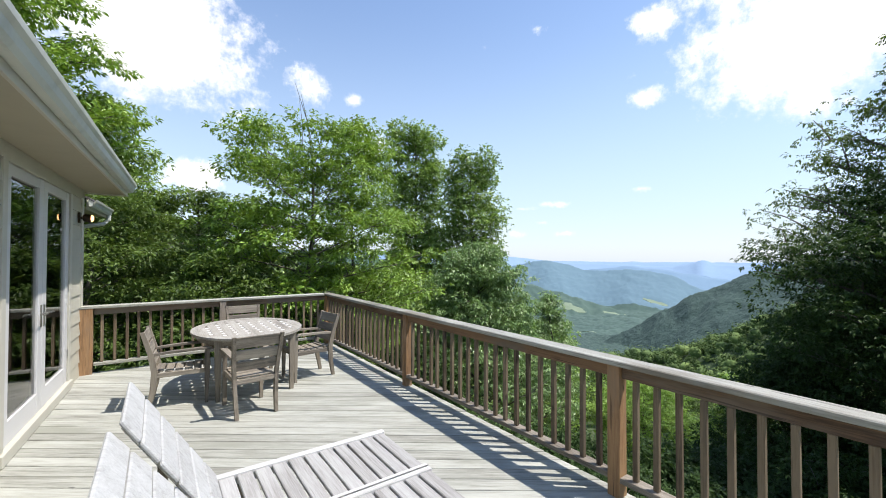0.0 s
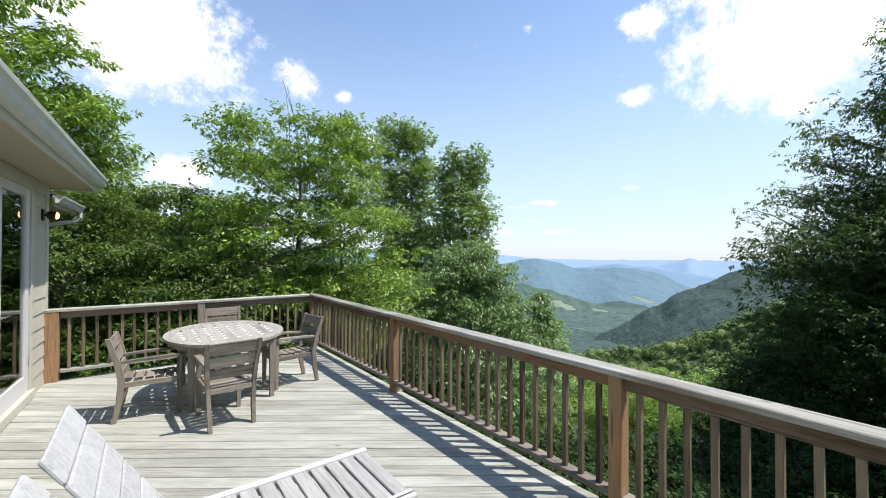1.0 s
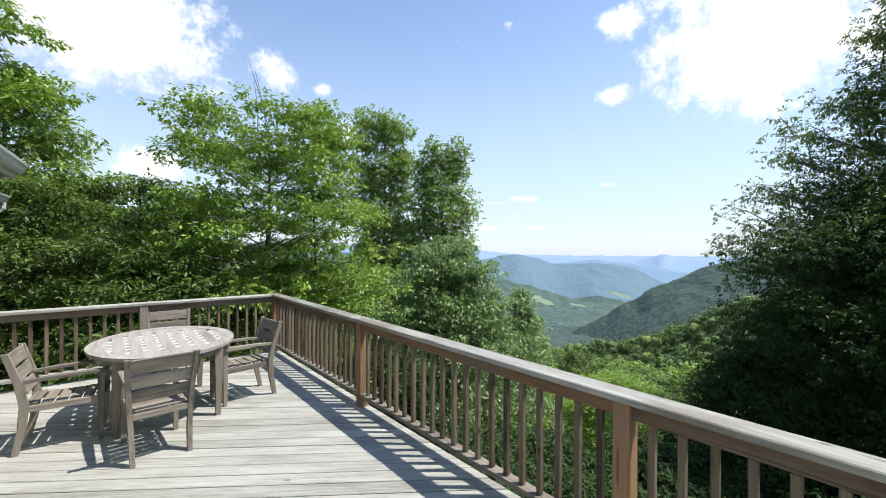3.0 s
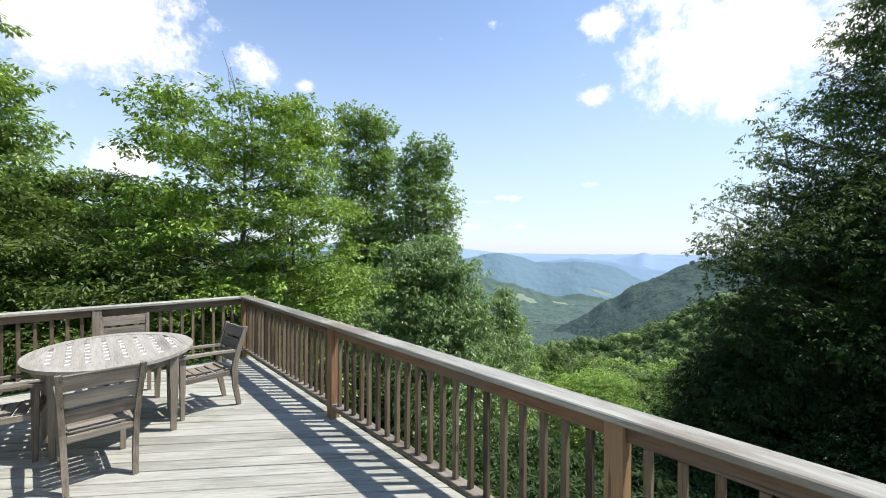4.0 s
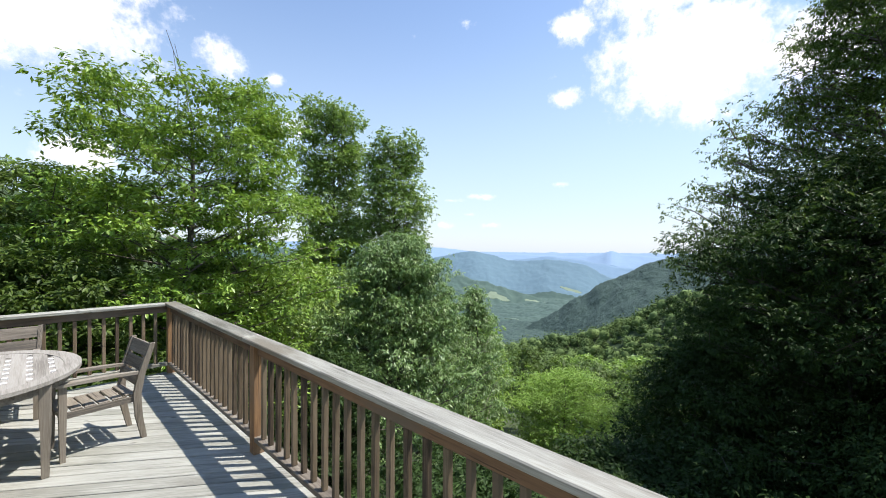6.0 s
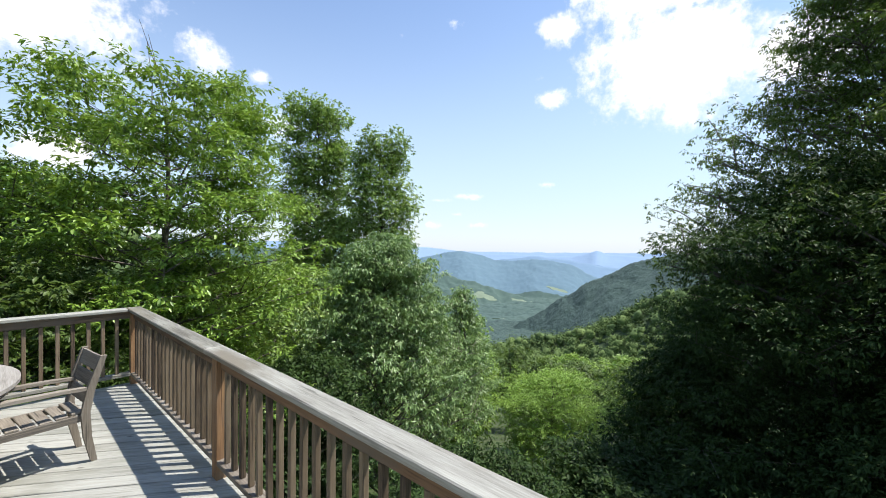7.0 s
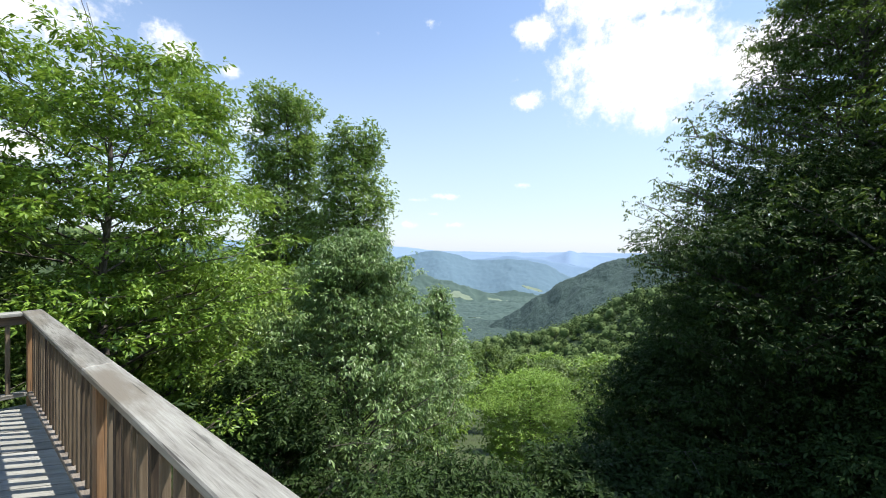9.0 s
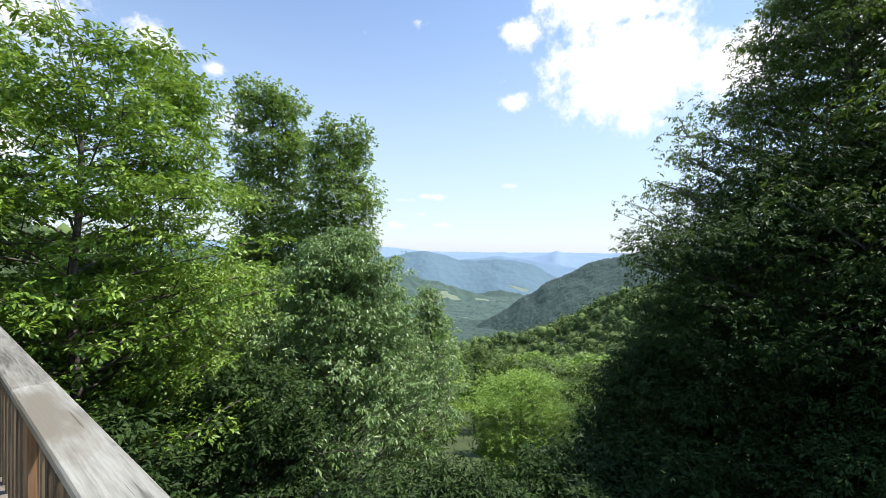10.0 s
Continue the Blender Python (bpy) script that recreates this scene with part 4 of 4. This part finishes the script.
tree("slender dark green tree with glossy leaves", 12.2, 16.56, 10.9, -6, 2.7, LEAF_DEEP, 23, "dome", 0.23, 72, 70, 0.95, 0.22, 0.9, 0.25, 0.9, base=-14, shape=0.5)
tree("slender dark green tree with glossy leaves", 13.55, 12.15, 8.2, -6, 2.5, LEAF_DEEP, 24, "dome", 0.20, 72, 66, 0.85, 0.2, 0.9, 0.25, 0.9, base=-14, shape=0.5)
tree("dense grey-green tree with drooping leaves", 9.20, 6.30, 2.45, -8.5, 5.9, LEAF_GREY, 31, "cone", 0.15, 72, 110, 0.50, 0.14, 1.0, 0.7, 0.9, base=-9.5, shape=0.36)
tree("small grey-green sapling with upright twigs", 14.16, 6.28, 0.00, -7, 2.08, LEAF_GREY, 32, "cone", 0.17, 45, 34, 0.45, 0.08, 0.9, 0.6, 0.8, base=-12, shape=0.36)
tree("lime green bushy young tree", 18.35, 3.70, -5.05, -11, 3.4, LEAF_LIME, 41, "round", 0.13, 108, 56, 0.8, 0.1, 0.6, 0.15, 0.5, shape=0.3)
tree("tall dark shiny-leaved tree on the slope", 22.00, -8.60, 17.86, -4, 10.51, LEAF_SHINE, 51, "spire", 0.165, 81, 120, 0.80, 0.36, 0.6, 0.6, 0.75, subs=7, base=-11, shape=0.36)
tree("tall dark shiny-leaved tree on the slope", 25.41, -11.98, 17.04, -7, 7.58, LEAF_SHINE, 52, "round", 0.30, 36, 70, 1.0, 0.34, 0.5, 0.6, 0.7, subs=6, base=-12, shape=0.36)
# added out of view on the right, to deepen the shade over the slope
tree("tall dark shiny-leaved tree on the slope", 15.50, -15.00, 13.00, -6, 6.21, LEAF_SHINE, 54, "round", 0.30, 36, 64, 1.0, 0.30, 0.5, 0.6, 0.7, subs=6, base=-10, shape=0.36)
# deep shade of the right-hand woods, painted in through near-black leaves
tree("green tree with deep shade put into its leaf colour", 17.65, -6.94, 4.81, -9, 6.31, LEAF_SHADE_DARK, 53, "round", 0.155, 181, 66, 1.15, 0.14, 0.5, 0.5, 0.7, base=-10.5, shape=0.36)
tree("green tree with deep shade put into its leaf colour", 18.97, -2.15, -2.39, -11, 2.89, LEAF_SHADE_DARK, 55, "round", 0.19, 99, 52, 1.15, 0.14, 0.5, 0.5, 0.7, base=-11.5, shape=0.36)
tree("green tree with deep shade put into its leaf colour", 15.35, -11.19, 3.31, -10, 4.74, LEAF_SHADE_DARK, 56, "round", 0.20, 99, 54, 1.15, 0.14, 0.5, 0.5, 0.7, base=-10.5, shape=0.36)
tree("green tree with deep shade put into its leaf colour", 21.0, -4.8, 1.2, -11, 4.6, LEAF_SHADE_DARK, 57, "round", 0.155, 153, 56, 1.15, 0.14, 0.5, 0.5, 0.7, base=-12, shape=0.36)
tree("green tree with deep shade put into its leaf colour", 20.5, -9.8, 6.5, -11, 5.8, LEAF_SHADE_DARK, 58, "round", 0.155, 181, 64, 1.2, 0.16, 0.5, 0.5, 0.7, base=-11.5, shape=0.36)
tree("green tree with deep shade put into its leaf colour", 13.2, -8.6, -2.6, -10, 3.6, LEAF_SHADE_DARK, 59, "round", 0.155, 153, 52, 1.0, 0.12, 0.5, 0.5, 0.7, base=-10, shape=0.36)
tree("leafy tree rising behind the house roof", -6.95, 10.12, 12.07, -1, 3.97, LEAF_BRIGHT, 61, "round", 0.20, 63, 52, 0.7, 0.22, 0.5, 0.35, 0.5, base=-6)
tree("spreading green tree behind the house", -4.60, 11.84, 7.91, -2, 3.33, LEAF_DEEP, 60, "round", 0.18, 63, 46, 0.7, 0.18, 0.5, 0.35, 0.5, base=-7)
# these three get a darker leaf so that the colour carries their shade
tree("green tree behind the far railing, shade put into its leaf colour", -1.22, 11.29, 4.41, -4, 3.56, LEAF_SHINE, 62, "round", 0.17, 63, 50, 0.75, 0.16, 0.5, 0.35, 0.6, base=-8)
tree("green tree behind the far railing, shade put into its leaf colour", -4.14, 7.22, 3.55, -4, 2.92, LEAF_SHINE, 63, "round", 0.14, 81, 46, 0.66, 0.13, 0.5, 0.35, 0.6, base=-6)
tree("young green tree behind the far railing, shade put into its leaves", -1.01, 5.43, 1.68, -5, 2.61, LEAF_SHINE, 64, "round", 0.14, 81, 42, 0.62, 0.1, 0.5, 0.35, 0.6, base=-6.5)
# the next four trees also carry their shade in the leaf colour
tree("young green tree below the corner of the deck", 4.91, 4.81, -1.63, -7, 2.50, LEAF_SHADE_DARK, 65, "round", 0.15, 72, 40, 0.62, 0.09, 0.5, 0.35, 0.6)
tree("young green tree below the deck", 5.82, -0.72, -3.86, -7.5, 2.58, LEAF_SHADE_DARK, 66, "round", 0.15, 63, 40, 0.6, 0.08, 0.6, 0.5, 0.7, shape=0.36)
tree("young green tree below the deck", 6.86, -6.20, -3.92, -7.5, 2.58, LEAF_SHADE_DARK, 67, "round", 0.15, 54, 38, 0.6, 0.08, 0.6, 0.4, 0.7)
tree("leafy tree with the shade of taller ones in its leaf colour", 11.94, -2.72, -5.83, -10.5, 3.73, LEAF_SHADE_DARK, 68, "round", 0.20, 81, 50, 0.7, 0.1, 0.5, 0.4, 0.7)
tree("bright green tree beyond the grey-green one", 17.27, 9.70, -2.38, -11, 3.62, LEAF_BRIGHT, 69, "round", 0.24, 45, 42, 0.75, 0.12, 0.5, 0.3, 0.6)


def slope_trees():
    """Trees of the slope below, standing apart."""
    rng = random.Random(8)
    mats = (LEAF_DEEP, LEAF_BRIGHT, LEAF_SHINE, LEAF_SHINE)
    spots = []
    for k in range(600):
        a = rng.uniform(-62, 46)
        r = 26 + 130 * rng.random() ** 1.25
        x, y = r * math.sin(radians(a + CAM_AZ)), r * math.cos(radians(a + CAM_AZ)) - 6
        if all((x - u) ** 2 + (y - v) ** 2 > (3.2 + r * 0.035) ** 2 for u, v in spots) and len(spots) < 95:
            spots.append((x, y))
            z = float(land_height(x, y))
            h = rng.uniform(6.5, 10.5) + r * 0.02
            wide, kind = h * rng.uniform(0.34, 0.46), mats[rng.randrange(4)]
            # to the right the slope's shade is painted in with near-black leaves
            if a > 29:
                kind = LEAF_SHADE_DARK
            tree("green tree on the wooded slope, shade put into its leaf colour" if a > 29 else "sunlit green tree on the wooded slope", x, y, z + h, z + h * 0.15, wide, kind, 1000 + k, rng.choice(("round", "round", "cone")),
                 0.24 + r * 0.0045, 27, 22, 0.95 + r * 0.005, 0.14, 0.55, 0.3, 0.6, subs=3)


slope_trees()


def far_woods(n, a0, a1, near, far, radius, level, flat, mat, seed, leaves, leaf):
    """Crowns of the woods on the hillsides, too many to count: a core with loose sprays all over it."""
    rng = np.random.RandomState(seed)
    ico = bmesh.new()
    bmesh.ops.create_icosphere(ico, subdivisions=level, radius=1.0)
    v = np.array([q.co[:] for q in ico.verts])
    f = np.array([[q.index for q in g.verts] for g in ico.faces])
    ico.free()
    a = rng.uniform(a0, a1, n)
    r = np.sqrt(rng.uniform(near ** 2, far ** 2, n))
    clear = np.zeros(n, bool)
    for _, ca, cr, ha, hr in MEADOWS:
        clear |= ((a - ca) / ha) ** 2 + ((r - cr) / hr) ** 2 < 1.15
    a, r = a[~clear], r[~clear]
    n = len(a)
    x, y = r * np.sin(np.radians(a + CAM_AZ)), r * np.cos(np.radians(a + CAM_AZ)) - 6
    z = land_height(x, y) + land_folds(r, a)
    size = radius * (0.4 + 1.5 * rng.rand(n) ** 2.2)
    tall = flat * rng.uniform(0.8, 1.5, n)
    co, sprays = [], []
    for i in range(n):
        k1, k2, p1, p2 = rng.normal(size=3) * 4, rng.normal(size=3) * 8, rng.uniform(0, 6), rng.uniform(0, 6)
        here = np.array([x[i], y[i], z[i] + size[i] * 0.15])
        scale = size[i] * np.array([1, 1, tall[i]])
        bump = 1 + 0.26 * np.sin(v @ k1 + p1) + 0.20 * np.sin(v @ k2 + p2)
        co.append(v * (bump * 0.72)[:, None] * scale + here)
        d = rng.normal(size=(leaves, 3))
        d /= np.linalg.norm(d, axis=1)[:, None]
        d[:, 2] = np.abs(d[:, 2]) * 1.1 - 0.1
        bump = (1 + 0.26 * np.sin(d @ k1 + p1) + 0.20 * np.sin(d @ k2 + p2)) * rng.uniform(0.78, 1.14, leaves)
        c = d * bump[:, None] * scale + here
        sprays.append(c[:, None, :] + rng.normal(size=(leaves, 3, 3)) * np.array([1, 1, 0.7]) * leaf)
    co = np.concatenate(co + [q.reshape(-1, 3) for q in sprays]).astype(np.float32)
    cores = (f[None] + (np.arange(n) * len(v))[:, None, None]).reshape(-1)
    faces = np.concatenate([cores, np.arange(n * len(v), len(co))]).astype(np.int32)
    me = bpy.data.meshes.new("far_woods")
    me.vertices.add(len(co))
    me.vertices.foreach_set("co", co.ravel())
    me.loops.add(len(faces))
    me.loops.foreach_set("vertex_index", faces)
    me.polygons.add(len(faces) // 3)
    me.polygons.foreach_set("loop_start", np.arange(0, len(faces), 3, dtype=np.int32))
    me.update(calc_edges=True)
    me.materials.append(mat)
    tagged(new("far_woods", me), "dense green woods covering the hillsides", "woods", kind="stuff")


far_woods(2600, -4, 31, 110, 330, 2.7, 2, 0.9, WOODS_NEAR, 5, 160, 0.42)
far_woods(600, -85, -36, 80, 260, 3.3, 1, 0.75, WOODS_NEAR, 4, 40, 0.6)


def meadow(label, a, r, ha, hr):
    """A pale pasture lying on the far slope."""
    bm = bmesh.new()
    rings = []
    for k in range(1, 6):
        ring = []
        for i in range(40):
            t = 2 * math.pi * i / 40
            w = k / 5 * (1 + 0.18 * math.sin(2 * t + a) + 0.12 * math.sin(3 * t + r))
            b, q = a + ha * w * math.cos(t), r + hr * w * math.sin(t)
            x, y = q * math.sin(radians(b + CAM_AZ)), q * math.cos(radians(b + CAM_AZ)) - 6
            ring.append(bm.verts.new((x, y, float(land_height(x, y)) + float(land_folds(np.array([q]), np.array([b]))[0]) + 2.0)))
        rings.append(ring)
    bm.faces.new(rings[0])
    for p, q in zip(rings, rings[1:]):
        for i in range(40):
            j = (i + 1) % 40
            bm.faces.new((p[i], p[j], q[j], q[i]))
    ext = bmesh.ops.extrude_face_region(bm, geom=bm.faces[:])
    bmesh.ops.translate(bm, vec=(0, 0, -4), verts=[v for v in ext["geom"] if isinstance(v, bmesh.types.BMVert)])
    bmesh.ops.recalc_face_normals(bm, faces=bm.faces[:])
    tagged(mesh_object("meadow", bm, PASTURE), label, "meadow", "meadows in the valley", "structure")


PASTURE = woods("pale_pasture", (0.155, 0.205, 0.135), (0.20, 0.25, 0.165), 0.05)
for row in MEADOWS:
    meadow(*row)


# ---- deck boards ----
def deck():
    d = tagged(empty("deck_floor"), "weathered pale grey wooden deck boards", "deck floor", kind="structure")
    part("rim_joist", slab(0.05, 0.09, DECK_Y1, DECK_Y0, -0.28, -0.032, 0.003), BROWN_Y, d)
    part("rim_joist", slab(DECK_X0, 0.05, DECK_Y0 - 0.04, DECK_Y0, -0.28, -0.032, 0.003), BROWN_X, d)
    bm = bmesh.new()
    x = DECK_X0 + 0.2
    while x < 0:
        box(bm, x - 0.019, x + 0.019, DECK_Y1, DECK_Y0 - 0.045, -0.26, -0.033)
        x += 0.41
    part("joist", bm, BROWN_Y, d)
    turn = radians(-36)
    ux, uy = Vector((math.cos(turn), math.sin(turn))), Vector((-math.sin(turn), math.cos(turn)))
    corners = [Vector(c) for c in ((DECK_X0, DECK_Y1), (0.07, DECK_Y1), (0.07, DECK_Y0), (DECK_X0, DECK_Y0))]
    vs = [c.dot(uy) for c in corners]
    v = min(vs) + 0.02
    while v < max(vs):
        ring = [(c.dot(ux), c.dot(uy) - v) for c in corners]
        for lim, sign in ((0.0668, 1), (-0.0668, -1)):
            cut = []
            for (p, q) in zip(ring, ring[1:] + ring[:1]):
                inp, inq = sign * p[1] <= sign * lim, sign * q[1] <= sign * lim
                if inp:
                    cut.append(p)
                if inp != inq:
                    f = (lim - p[1]) / (q[1] - p[1])
                    cut.append((p[0] + (q[0] - p[0]) * f, lim))
            ring = cut
            if len(ring) < 3:
                break
        if len(ring) >= 3:
            bm = bmesh.new()
            lift = random.uniform(-0.0025, 0.0)
            low = [bm.verts.new((x, y, -0.033)) for x, y in ring]
            mid = [bm.verts.new((x, y, -0.004 + lift)) for x, y in ring]
            cx, cy = sum(p[0] for p in ring) / len(ring), sum(p[1] for p in ring) / len(ring)
            top = [bm.verts.new((x, y - 0.004 * (1 if y > 0 else -1), lift)) for x, y in ring]
            for r, t in ((low, mid), (mid, top)):
                for k in range(len(r)):
                    j = (k + 1) % len(r)
                    bm.faces.new((r[k], r[j], t[j], t[k]))
            bm.faces.new(top)
            bm.faces.new(low[::-1])
            ob = part("board", bm, DECK, d)
            o = uy * v
            ob.matrix_basis = pose(o.x, o.y, -0.002, 0, 0, -36)
        v += 0.1425


deck()


def deck_posts():
    for y in (0.0, -2.95, -5.81, -8.7):
        z = float(land_height(0, y)) - 0.2
        p = tagged(mesh_object("support_post", slab(-0.09, 0.09, y - 0.14, y + 0.04, z, -0.29, 0.004), BROWN_Z), "stout wooden post holding up the deck", "support post", "posts under the deck")


deck_posts()
